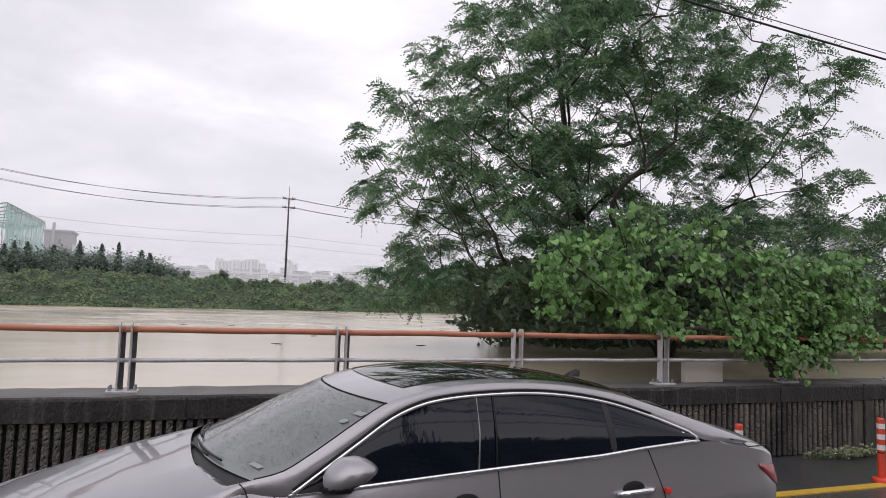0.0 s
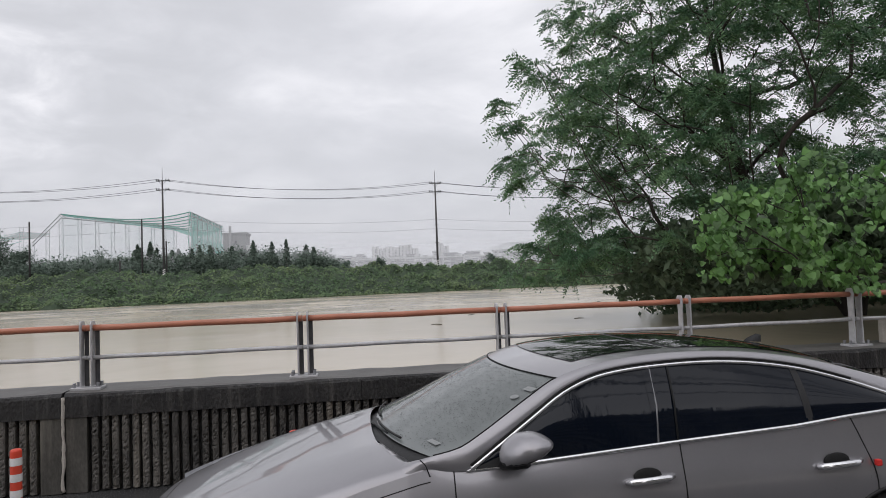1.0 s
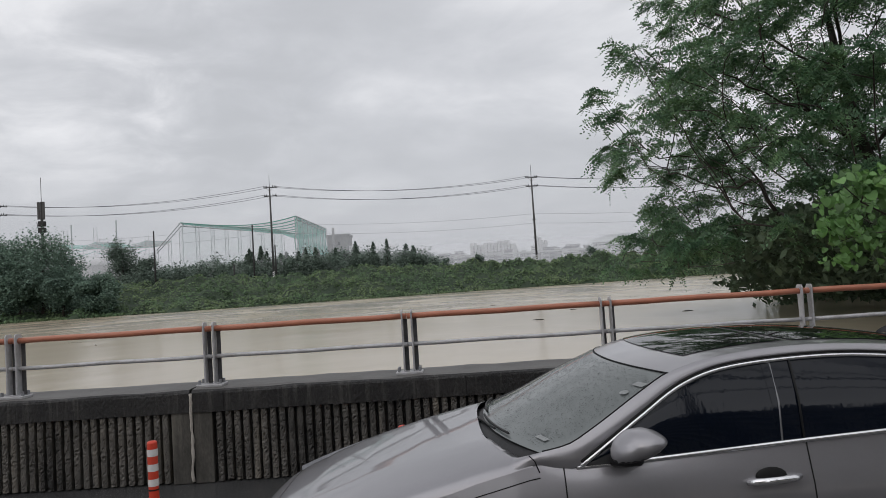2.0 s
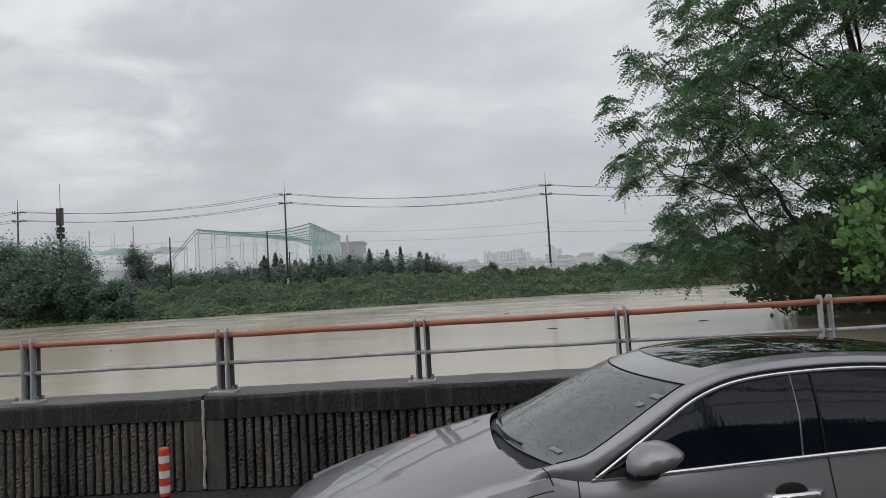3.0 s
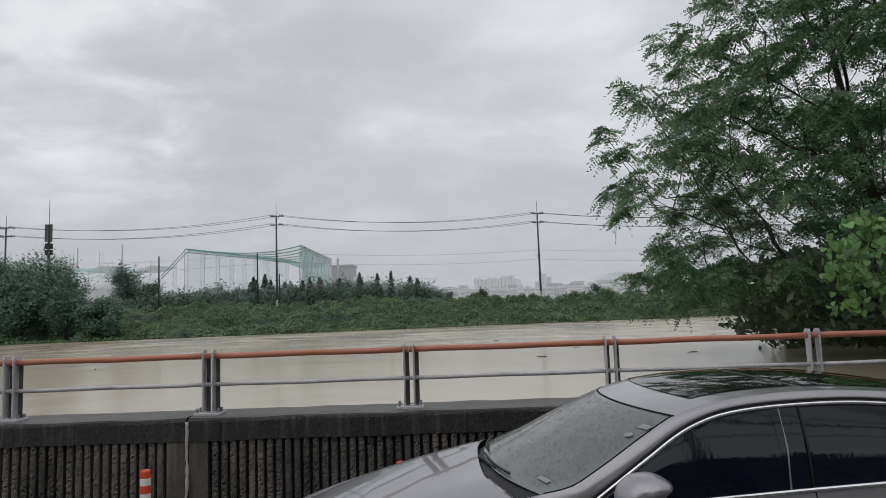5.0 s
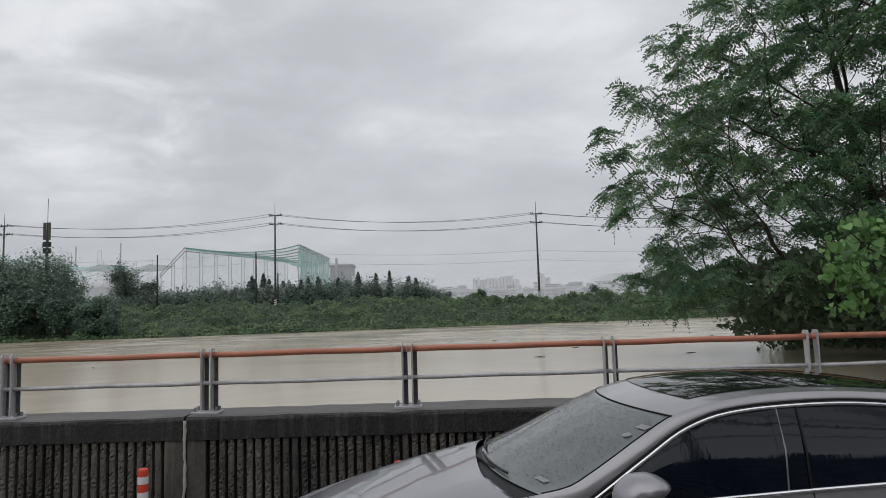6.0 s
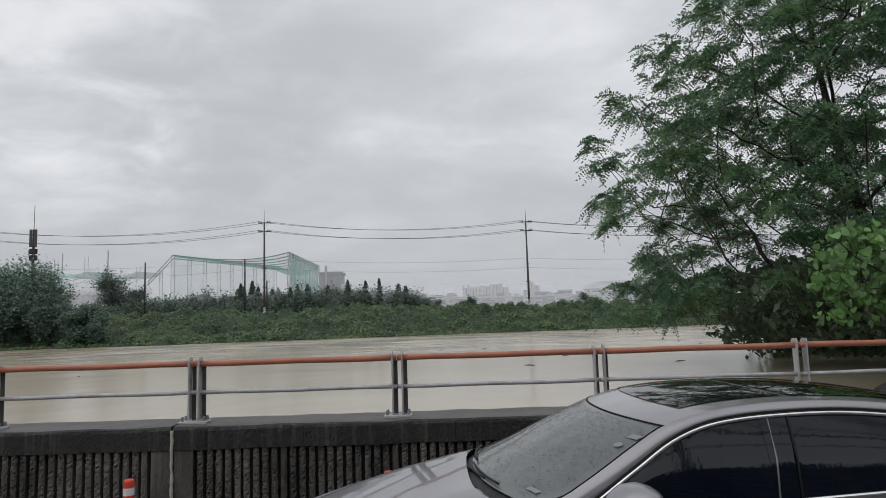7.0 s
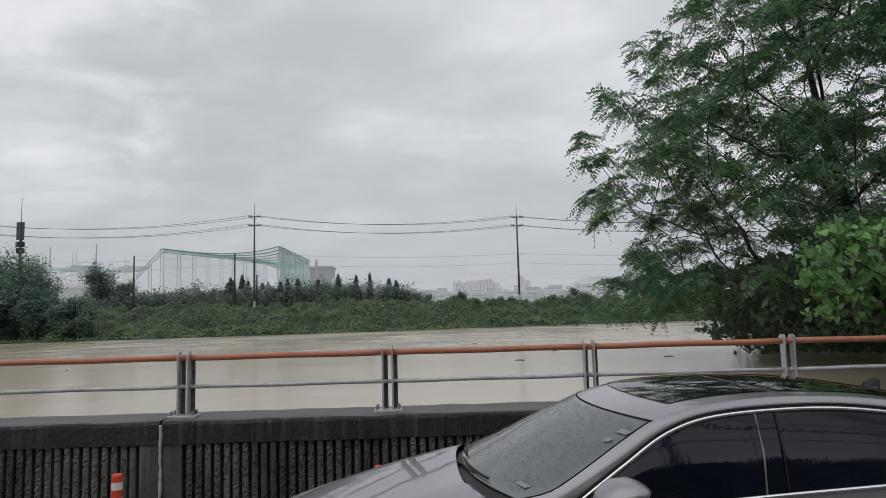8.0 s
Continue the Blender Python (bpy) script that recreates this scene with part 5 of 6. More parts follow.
# mirrors, handles, gaps, lamps
for side in (-1, 1):
    mir = new("door_mirror")
    mir.parent = car
    tagged(mir, "grey door mirror on a black foot")
    # a teardrop housing: blunt and deep at the front, drawn out to a high tip behind, black along its underside
    for cover in ("shell", "lower_cover"):
        bm = bmesh.new()
        bmesh.ops.create_uvsphere(bm, u_segments=32, v_segments=24, radius=1.0, matrix=Matrix.Rotation(math.pi / 2, 4, "X"))
        dark = []
        for vt in bm.verts:
            x, y, z = vt.co
            r = math.sqrt(max(1e-6, 1 - x * x))
            hi = float(np.interp(x, [-1, -0.9, -0.7, -0.35, 0.2, 0.6, 0.9, 1], [-0.55, 0.10, 0.52, 0.90, 1.0, 0.84, 0.52, 0.25]))
            lo = float(np.interp(x, [-1, -0.9, -0.6, -0.2, 0.2, 0.6, 0.9, 1], [-0.65, -0.95, -1.0, -0.88, -0.66, -0.30, 0.02, 0.20]))
            q = max(-1.0, min(1.0, z / r))
            if x > 0.25:
                x = 0.25 + (x - 0.25) * 0.90
            vt.co = (2.070 + 0.128 * x + 0.02 * y, side * (1.030 + 0.115 * y), 1.080 + 0.078 * ((hi + lo) / 2 + (hi - lo) / 2 * q))
            if q < -0.55:
                dark.append(vt)
        low = set(dark)
        faces = [f for f in bm.faces if all(vt in low for vt in f.verts)]
        bmesh.ops.delete(bm, geom=[f for f in bm.faces if (f in set(faces)) != (cover == "lower_cover")], context="FACES")
        if side < 0:
            bmesh.ops.reverse_faces(bm, faces=bm.faces)
        bmesh.ops.recalc_face_normals(bm, faces=bm.faces)
        part(cover, bm, M_PAINT if cover == "shell" else M_BLACK, mir, "" if cover == "shell" else "black mirror underside", smooth=True)
    bm = bmesh.new()
    bmesh.ops.create_uvsphere(bm, u_segments=20, v_segments=12, radius=1.0)
    for vt in bm.verts:
        x, y, z = vt.co
        vt.co = (2.168 + 0.010 * x, side * (1.03 + 0.070 * y), 1.098 + 0.026 * z)
    part("mirror_glass", bm, M_CHROME, mir, smooth=True)
    tube("foot", [(1.98, side * 0.895, 0.985), (2.02, side * 0.95, 0.992), (2.07, side * 1.00, 1.020)], [0.035, 0.030, 0.040], M_BLACK, mir, sides=8)
    sail = pydata("mirror_sail", [(1.83, side * 0.896, 0.962), (2.05, side * 0.896, 0.975), (2.04, side * 0.852, 1.100), (1.90, side * 0.884, 1.015)], [(0, 1, 2, 3) if side < 0 else (3, 2, 1, 0)], M_BLACK, mir)
    for hu in (2.72, 3.76):
        hd = new("door_handle")
        hd.parent = car
        tagged(hd, "chrome door handle")
        hv = side_v(hu, 0.86)
        tube("bar", [(hu - 0.13, side * (hv + 0.012), 0.850), (hu - 0.10, side * (hv + 0.036), 0.856), (hu, side * (hv + 0.044), 0.862), (hu + 0.08, side * (hv + 0.038), 0.866), (hu + 0.12, side * (hv + 0.014), 0.868)], [0.014, 0.018, 0.018, 0.018, 0.014], M_CHROME, hd, sides=10)
        # a dark oval in the door stands in for the shaded handle hollow
        bm = bmesh.new()
        bmesh.ops.create_uvsphere(bm, u_segments=16, v_segments=8, radius=1.0, matrix=Matrix.LocRotScale((hu - 0.01, side * (hv + 0.0), 0.872), None, (0.075, 0.008, 0.042)))
        part("recess", bm, M_SEAM, hd, smooth=True)
    # gaps between the panels
    for nm, line in (("wing_gap", [(1.738 + 0.06 * (1 - z) ** 2, z) for z in np.linspace(0.3, 0.965, 12)]), ("door_gap", [(2.908 + 0.03 * max(0, 0.8 - z), z) for z in np.linspace(0.3, 1.02, 12)]),
                     ("rear_door_gap", [(3.87 + 0.105 * math.sin(max(0.0, min(1.0, (1.09 - z) / 0.40)) * 1.57) - 0.5 * max(0, 0.62 - z), z) for z in np.linspace(0.45, 1.082, 16)])):
        tube(nm, [(u, side * (side_v(u, z) + 0.001), z) for u, z in line], 0.0030, M_SEAM, car, sides=5)
    bon = [(u, side * (side_v(u, shoulder(u) - 0.055) + 0.001), shoulder(u) - 0.055) for u in np.linspace(0.45, 1.62, 24)]
    tube("bonnet_gap", bon, 0.0030, M_SEAM, car, sides=5)
    tube("scuttle_gap", [(1.575, side * 0.868, 1.022), (1.60, side * 0.892, 0.998), (1.62, side * (side_v(1.62, 0.945) + 0.002), 0.943)], 0.0030, M_SEAM, car, sides=5)
    # lamps wrap round the corners
    def lamp(name, us, z_low, z_high, mat, label):
        lines = []
        for a in np.linspace(0, 1, 6):
            lines.append(np.array([(u, side_v(u, zl + (zh - zl) * a) + 0.006 + 0.006 * math.sin(math.pi * a), zl + (zh - zl) * a) for u, zl, zh in zip(us, z_low, z_high)]))
        verts, faces, n = [], [], len(us)
        for ln in lines:
            verts += [(p[0], side * p[1], p[2]) for p in ln]
        for i in range(len(lines) - 1):
            for k in range(n - 1):
                q = (i * n + k, i * n + k + 1, (i + 1) * n + k + 1, (i + 1) * n + k)
                faces.append(q if side > 0 else q[::-1])
        pydata(name, verts, faces, mat, car, label, smooth=True)
    lamp("tail_lamp", np.linspace(4.74, 4.953, 14), np.interp(np.linspace(0, 1, 14), [0, 0.6, 1], [0.925, 0.83, 0.775]), np.interp(np.linspace(0, 1, 14), [0, 1], [0.945, 0.925]), M_TAIL, "dark red wrap-round tail lamp")
    lamp("headlamp", np.linspace(0.10, 0.62, 14), np.interp(np.linspace(0, 1, 14), [0, 0.6, 1], [0.58, 0.64, 0.76]), np.interp(np.linspace(0, 1, 14), [0, 1], [0.635, 0.775]), M_HEAD, "clear wrap-round headlamp")
    tube("boot_gap", [(4.50, side * 0.865, 1.112), (4.62, side * 0.835, 1.080), (4.66, side * 0.845, 1.052), (4.90, side * 0.79, 1.046)], 0.0030, M_SEAM, car, sides=5)
    for ax in AXLES:
        arch = [(ax + 0.378 * math.cos(a), side * (side_v(min(max(ax + 0.378 * math.cos(a), 0.05), 4.9), max(0.24, AXLE_Z + 0.378 * math.sin(a))) + 0.002), AXLE_Z + 0.378 * math.sin(a)) for a in np.linspace(-0.25, math.pi + 0.25, 28)]
        tube("arch_lip", arch, 0.010, M_BLACK, car, sides=6)
pad = box(3.955, 3.985, -0.953, -0.925, 0.835, 0.868, bevel=0.006)
part("door_pad", pad, M_REDFOAM, car, "small red foam door edge pad")

# wheels
def wheel(u, side):
    w = new("wheel")
    w.parent = car
    w.location = (u, side * 0.80, AXLE_Z - 0.008)
    bm = bmesh.new()
    prof = [(0.225, -0.10), (0.29, -0.115), (0.325, -0.105), (0.335, -0.06), (0.337, 0.06), (0.325, 0.105), (0.29, 0.115), (0.225, 0.10)]
    ringv = []
    for k in range(40):
        a = 2 * math.pi * k / 40
        ringv.append([bm.verts.new((r * math.cos(a), y, r * math.sin(a))) for r, y in prof])
    for k in range(40):
        for j in range(len(prof)):
            bm.faces.new((ringv[k][j], ringv[(k + 1) % 40][j], ringv[(k + 1) % 40][(j + 1) % len(prof)], ringv[k][(j + 1) % len(prof)]))
    bmesh.ops.recalc_face_normals(bm, faces=bm.faces)
    part("tyre", bm, M_TYRE, w, "black rubber tyre", smooth=True)
    bm = bmesh.new()
    bmesh.ops.create_cone(bm, segments=32, radius1=0.226, radius2=0.226, depth=0.16, cap_ends=False, matrix=Matrix.Rotation(math.pi / 2, 4, "X"))
    for k in range(10):
        m = Matrix.Rotation(2 * math.pi * k / 10, 4, "Y") @ Matrix.LocRotScale((0.12, side * 0.07, 0), None, (0.22, 0.03, 0.035))
        bmesh.ops.create_cube(bm, size=1.0, matrix=m)
    bmesh.ops.create_cone(bm, segments=20, radius1=0.05, radius2=0.05, depth=0.05, cap_ends=True, matrix=Matrix.Translation((0, side * 0.07, 0)) @ Matrix.Rotation(math.pi / 2, 4, "X"))
    part("rim", bm, M_RIM, w, "ten-spoke alloy rim")


for ax in AXLES:
    for side in (-1, 1):
        wheel(ax, side)

# stickers behind the windscreen glass and rain on it
def sticker(name, v0, v1, a0, a1, label, round_it=False):
    vv, ff = [], []
    cv, ca = (v0 + v1) / 2, (a0 + a1) / 2
    ring = [(cv + (v1 - v0) / 2 * math.cos(t), ca + (a1 - a0) / 2 * math.sin(t)) for t in np.linspace(0, 2 * math.pi, 18, endpoint=False)] if round_it else [(v0, a0), (v1, a0), (v1, a1), (v0, a1)]
    vv = [on_screen(a, b) + Vector((-0.0005, 0, 0.0012)) for a, b in ring]
    pydata(name, vv, [tuple(range(len(vv)))[::-1]], M_STICKER, car, label)


sticker("sticker", -0.722, -0.680, 0.715, 0.762, "round pale sticker on the glass", True)
sticker("sticker", -0.735, -0.675, 0.820, 0.862, "pale rectangular sticker on the glass")
sticker("sticker", -0.77, -0.69, 0.135, 0.175, "pale parking card behind the glass")
drop_rng = random.Random(11)
pieces = []
for k in range(11000):
    dv, du = drop_rng.uniform(-0.80, 0.80), drop_rng.uniform(0.06, 0.97)
    # the wiped fans hold fewer drops
    if math.hypot((dv - 0.1) / 0.72, du / 0.62) < 1 and drop_rng.random() < 0.25:
        continue
    lim = 0.84 - 0.13 * du
    if abs(dv) > lim:
        continue
    p = on_screen(dv, du)
    q = on_screen(dv, min(1, du + 0.02)) - p
    q.normalize()
    sidev = Vector((0, 1, 0))
    nrm = q.cross(sidev)
    nrm = -nrm if nrm.z < 0 else nrm
    r = 0.0011 + 0.0020 * drop_rng.random() ** 3
    ring = [p + (q * math.cos(a) + sidev * math.sin(a)) * r for a in np.linspace(0, 2 * math.pi, 6, endpoint=False)]
    top = p + nrm * r * 0.7
    pieces.append((ring + [top], [(i, (i + 1) % 6, 6) for i in range(6)]))
drops = pydata("rain_film", *join_data(pieces), M_DROP, car, "beads of rain water on the windscreen", smooth=True)
tagged(drops, kind="stuff")


# ---- the tree and the broad-leaved bush behind the railing ----
def grow(root, knots, targets, rng, bend=0.12, boughs=()):
    """A branch skeleton: every target joins the nearest branch that leads its way. Returns nodes, parents."""
    nodes = [Vector(p) for p in [root] + knots]
    parents = [-1] + list(range(len(knots)))
    for at, ways in boughs:
        last = at
        for w in ways:
            nodes.append(Vector(w))
            parents.append(last)
            last = len(nodes) - 1
    order = sorted(targets, key=lambda p: (p - nodes[len(knots) // 2]).length)
    for tgt in order:
        best, cost = 0, 1e9
        for i, n in enumerate(nodes):
            if i < 2:
                continue
            d = tgt - n
            back = nodes[i] - nodes[parents[i]]
            ang = 1 - (d.dot(back) / (d.length * back.length + 1e-9))
            c = d.length * (1 + 0.45 * ang) + (0.8 if d.z < 0 else 0)
            if c < cost:
                best, cost = i, c
        n = nodes[best]
        d = tgt - n
        steps = max(1, int(d.length / 0.3))
        last = best
        back = (nodes[best] - nodes[parents[best]]).normalized()
        m0 = (back * 0.7 + d.normalized() * 0.5 + Vector((rng.uniform(-1, 1), rng.uniform(-1, 1), rng.uniform(-0.3, 1))) * bend * 2) * d.length
        m1 = (d.normalized() + Vector((0, 0, rng.uniform(-0.7, 0.3)))) * d.length
        for k in range(1, steps + 1):
            x = k / steps
            nodes.append(n * (2 * x**3 - 3 * x**2 + 1) + m0 * (x**3 - 2 * x**2 + x) + tgt * (-2 * x**3 + 3 * x**2) + m1 * (x**3 - x**2))
            parents.append(last)
            last = len(nodes) - 1
    return nodes, parents


def limbs(nodes, parents, tip=0.007, power=2.3, top=None):
    """Tapered limbs for a skeleton: vertices and faces."""
    area = [0.0] * len(nodes)
    child = [[] for _ in nodes]
    for i, p in enumerate(parents):
        if p >= 0:
            child[p].append(i)
    for i in range(len(nodes) - 1, -1, -1):
        area[i] = sum(area[c] for c in child[i]) if child[i] else tip**power
    radius = [a ** (1 / power) for a in area]
    if top:
        k = top / radius[0]
        radius = [min(r * k, r * 1.0 + (r * k - r) * min(1, r / radius[0] * 3)) for r in radius]
    pieces = []
    for i in range(len(nodes)):
        # start a chain at every node that is not its parent's thickest child
        p = parents[i]
        if p >= 0 and i == max(child[p], key=lambda c: area[c]):
            continue
        chain = [p, i] if p >= 0 else [i]
        while child[chain[-1]]:
            chain.append(max(child[chain[-1]], key=lambda c: area[c]))
        if len(chain) < 2:
            continue
        r = [radius[c] for c in chain]
        if p >= 0:
            r[0] = min(radius[p], radius[i] * 1.15)
        pieces.append(tube_data([nodes[c] for c in chain], r, 8 if r[0] > 0.04 else 5, cap=False))
    return join_data(pieces)


def pinnate(bases, dirs, ups, length, rng, pairs=7, leaflet=0.05, droop=0.45):
    """Feathered leaves: a bent stalk with leaflets on both sides. Arrays in, vertices and quads out."""
    n = len(bases)
    d = dirs / np.linalg.norm(dirs, axis=1, keepdims=True)
    side = np.cross(d, ups)
    side /= np.linalg.norm(side, axis=1, keepdims=True) + 1e-9
    nrm = np.cross(side, d)
    quads = []
    length = np.asarray(length).reshape(-1, 1)
    for k in range(pairs + 1):
        s = (k + 0.8) / (pairs + 0.8)
        at = bases + d * length * s + np.array([0, 0, -1.0]) * length * droop * s * s
        if k == pairs:
            sets = ((d * 1.0 + np.array([0, 0, -0.3]), side),)
        else:
            sets = ((side * 0.9 + d * 0.45 + nrm * 0.15, d), (-side * 0.9 + d * 0.45 + nrm * 0.15, d))
        for ax, wide in sets:
            ax = ax + rng.normal(size=ax.shape) * 0.16
            ax /= np.linalg.norm(ax, axis=1, keepdims=True)
            wd = wide - (wide * ax).sum(1, keepdims=True) * ax + rng.normal(size=ax.shape) * 0.10
            wd /= np.linalg.norm(wd, axis=1, keepdims=True)
            ll = leaflet * (0.8 + 0.4 * rng.random((n, 1))) * (1.0 - 0.25 * abs(s - 0.5))
            q = np.stack([at, at + ax * ll * 0.45 + wd * ll * 0.25, at + ax * ll, at + ax * ll * 0.45 - wd * ll * 0.25], 1)
            quads.append(q)
    v = np.concatenate(quads).reshape(-1, 3)
    return v, np.arange(len(v)).reshape(-1, 4)


TREE = Vector((11.2, 12.1, -2.2))
AXIS = Vector((8.4, 13.0, 0))
tree_rng = random.Random(21)
trng = np.random.default_rng(21)


def crown_left(z):
    return np.interp(z, [0.6, 1.3, 2.0, 3.0, 3.6, 4.3, 5.0, 5.8, 6.6, 7.4, 8.4, 9.6, 10.8], [5.0, 3.6, 3.85, 4.1, 3.80, 3.50, 3.20, 3.45, 4.0, 4.9, 5.9, 6.8, 7.8])


def crown_right(z):
    return np.interp(z, [0.6, 1.5, 3.0, 4.0, 5.0, 6.0, 7.0, 8.0, 9.0, 10.0, 10.8], [15.5, 16.5, 17.0, 16.2, 14.0, 14.6, 14.9, 13.6, 12.8, 11.5, 10.0])


targets = []
tries = 0
while len(targets) < 900 and tries < 160000:
    tries += 1
    z = tree_rng.uniform(1.78, 10.8)
    l, r = crown_left(z), crown_right(z)
    cx, rx = (l + r) / 2, (r - l) / 2
    ry = min(5.2, rx * 0.82)
    a, q = tree_rng.uniform(0, 2 * math.pi), math.sqrt(tree_rng.random())
    x, y = cx + rx * q * math.cos(a), AXIS.y + ry * q * math.sin(a)
    if y < 9.3:
        continue
    if q < 0.12 and z < 5:
        continue
    if fbm(x * 0.42, y * 0.42, z * 0.85) < np.interp(z, [1.5, 3.5, 5.0, 6.5, 9.0], [-0.32, -0.20, -0.06, 0.02, 0.07]):
        continue
    p = Vector((x, y, z))
    if any((p - o).length < 0.52 for o in targets):
        continue
    targets.append(p)
knots = [TREE + Vector(p) for p in ((-0.2, 0.1, 1.4), (-0.6, 0.3, 2.6), (-1.25, 0.55, 3.8), (-2.05, 0.8, 4.9), (-2.65, 0.9, 5.9), (-2.95, 0.9, 7.2), (-3.10, 1.0, 8.6), (-3.25, 1.0, 10.0), (-3.05, 0.9, 11.4))]
boughs = []
for k in range(17):
    at = 4 + (k * 5) // 16
    a = k * 2.39996
    start = knots[at - 1]
    reach = tree_rng.uniform(2.6, 4.4) * (1.0 if at < 7 else 0.75)
    rise = tree_rng.uniform(1.2, 2.8) + (0.6 if at > 6 else 0)
    wide = 1.25 if math.cos(a) > 0 else 0.95
    ways = []
    for j in range(1, 11):
        q = j / 10
        w = start + Vector((math.cos(a) * reach * wide * q, math.sin(a) * reach * 0.8 * q, rise * q**0.75))
        w += Vector((fbm(q * 3, k, 1), fbm(q * 3, k, 2), fbm(q * 3, k, 3))) * 0.35 * q
        w.x = max(w.x, float(crown_left(w.z)) + 0.9)
        ways.append(w)
    boughs.append((at, ways))
nodes, parents = grow(TREE, knots, targets, tree_rng, boughs=boughs)
FIRST = 10 + 170
tree = thing("tree", tuple(TREE), "tall spreading tree with feathery dark green leaves in flood water", "tree")
inv = -TREE
lv, lf = limbs(nodes, parents, tip=0.0055, power=2.6, top=0.13)
pydata("trunk", [Vector(p) + inv for p in lv], lf, M_BARK, tree, "dark wet forked trunk and branches", smooth=True)
bases, dirs, ups, lens = [], [], [], []
has_child = set(parents)
for i, nd in enumerate(nodes):
    if i < FIRST:
        continue
    tipish = i not in has_child
    along = (nd - nodes[parents[i]]).normalized()
    if tipish:
        # a flat layered spray of leaves round every branch end
        out = (nd - AXIS)
        out.z = 0
        out = out.normalized() if out.length > 0.1 else Vector((1, 0, 0))
        # a few shoots, each ending in a rosette of arching leaves
        edge = nd.x < crown_left(nd.z) + 2.0
        for shoot in range(int(trng.integers(2, 5) if edge else trng.integers(4, 7) if nd.z < 5.5 else trng.integers(3, 6))):
            a, q = trng.uniform(0, 6.283), 0.50 * math.sqrt(trng.random())
            c = nd + Vector((math.cos(a) * q, math.sin(a) * q, trng.normal() * 0.10 - 0.30 * q))
            turn0 = trng.uniform(0, 6.283)
            count = int(trng.integers(9, 15))
            for k in range(count):
                b = turn0 + 6.283 * k / count + trng.normal() * 0.2
                bases.append(c + Vector((trng.normal() * 0.025, trng.normal() * 0.025, trng.normal() * 0.05)))
                dirs.append(Vector((math.cos(b), math.sin(b), trng.normal() * 0.45 - 0.02)) + out * 0.3)
                ups.append(Vector((trng.normal() * 0.7, -0.5 + trng.normal() * 0.7, 0.7)))
                lens.append(trng.uniform(0.24, 0.42))
    elif trng.random() < 0.5:
        bases.append(nd)
        dirs.append(Vector((trng.normal(), trng.normal(), trng.normal() * 0.4)))
        ups.append(Vector((trng.normal() * 0.3, trng.normal() * 0.3, 1)))
        lens.append(trng.uniform(0.20, 0.34))
keep = [i for i, b in enumerate(bases) if b.z > 1.95 or b.y > 14]
bases, dirs, ups, lens = ([part_list[i] for i in keep] for part_list in (bases, dirs, ups, lens))
v, f = pinnate(np.array(bases), np.array(dirs), np.array(ups), np.array(lens), trng, pairs=8, leaflet=0.080, droop=0.48)
fast_mesh("crown", v - np.array(TREE), f, M_LEAF, tree, "feathery dark green leaves")



# the bush: broad pointed leaves hanging over the railing
def broad_leaf(seed):
    r = random.Random(seed)
    bm = bmesh.new()
    outline = [(0, 0.0), (0.30, -0.05), (0.47, 0.20), (0.46, 0.48), (0.30, 0.76), (0.0, 1.0)]
    fold, curl = r.uniform(0.08, 0.2), r.uniform(0.1, 0.35)
    rows = []
    for w, l in outline:
        z0 = -curl * l * l
        if w:
            rows.append([bm.verts.new((-w, l - 0.06 * (w > 0.3), z0 + fold * w)), bm.verts.new((0, l, z0)), bm.verts.new((w, l - 0.06 * (w > 0.3), z0 + fold * w))])
        else:
            rows.append([bm.verts.new((0, l, z0))])
    for a, b in zip(rows[:-1], rows[1:]):
        if len(a) == 1:
            bm.faces.new((a[0], b[1], b[0]))
            bm.faces.new((a[0], b[2], b[1]))
        elif len(b) == 1:
            bm.faces.new((a[0], a[1], b[0]))
            bm.faces.new((a[1], a[2], b[0]))
        else:
            bm.faces.new((a[0], a[1], b[1], b[0]))
            bm.faces.new((a[1], a[2], b[2], b[1]))
    for f in bm.faces:
        f.smooth = True
    me = bpy.data.meshes.new("leaf")
    bm.to_mesh(me)
    bm.free()
    me.materials.append(M_VINE)
    return me


bush_rng = random.Random(5)
BUSH = Vector((9.6, 8.5, -1.2))
bush = thing("bush", tuple(BUSH), "bright green broad-leaved bush spilling over the orange railing", "bush")


def bush_top(x):
    return np.interp(x, [4.1, 4.6, 5.2, 6.0, 6.9, 7.8, 8.6, 9.3, 9.9, 10.6], [2.0, 2.55, 2.75, 3.05, 3.0, 3.1, 2.9, 2.6, 2.2, 1.6])


def bush_low(x):
    return np.interp(x, [4.1, 4.8, 5.6, 6.3, 6.9, 7.3, 8.0, 8.5, 9.3, 10.6], [1.7, 1.72, 1.66, 1.50, 1.50, 1.20, 0.98, 1.05, 1.45, 1.4])


b_targets = []
while len(b_targets) < 150:
    x = bush_rng.uniform(4.35, 9.75)
    y = 7.0 + 1.9 * bush_rng.random() ** 1.4
    z = bush_rng.uniform(bush_low(x), bush_top(x)) + 0.08 * (y - 7.0)
    x = 0.6 + (x - 0.6) * (y - 0.3) / 6.9
    if y < 7.12 and z < 1.75 and bush_rng.random() < 0.3:
        continue
    if fbm(x * 1.1, y * 0.9, z * 1.5) < -0.06:
        continue
    b_targets.append(Vector((x, y, z)))
for k in range(34):
    x = bush_rng.uniform(7.0, 8.9)
    b_targets.append(Vector((x, bush_rng.uniform(6.76, 7.15), bush_rng.uniform(1.05 + 0.5 * abs(x - 7.9), 1.75))))
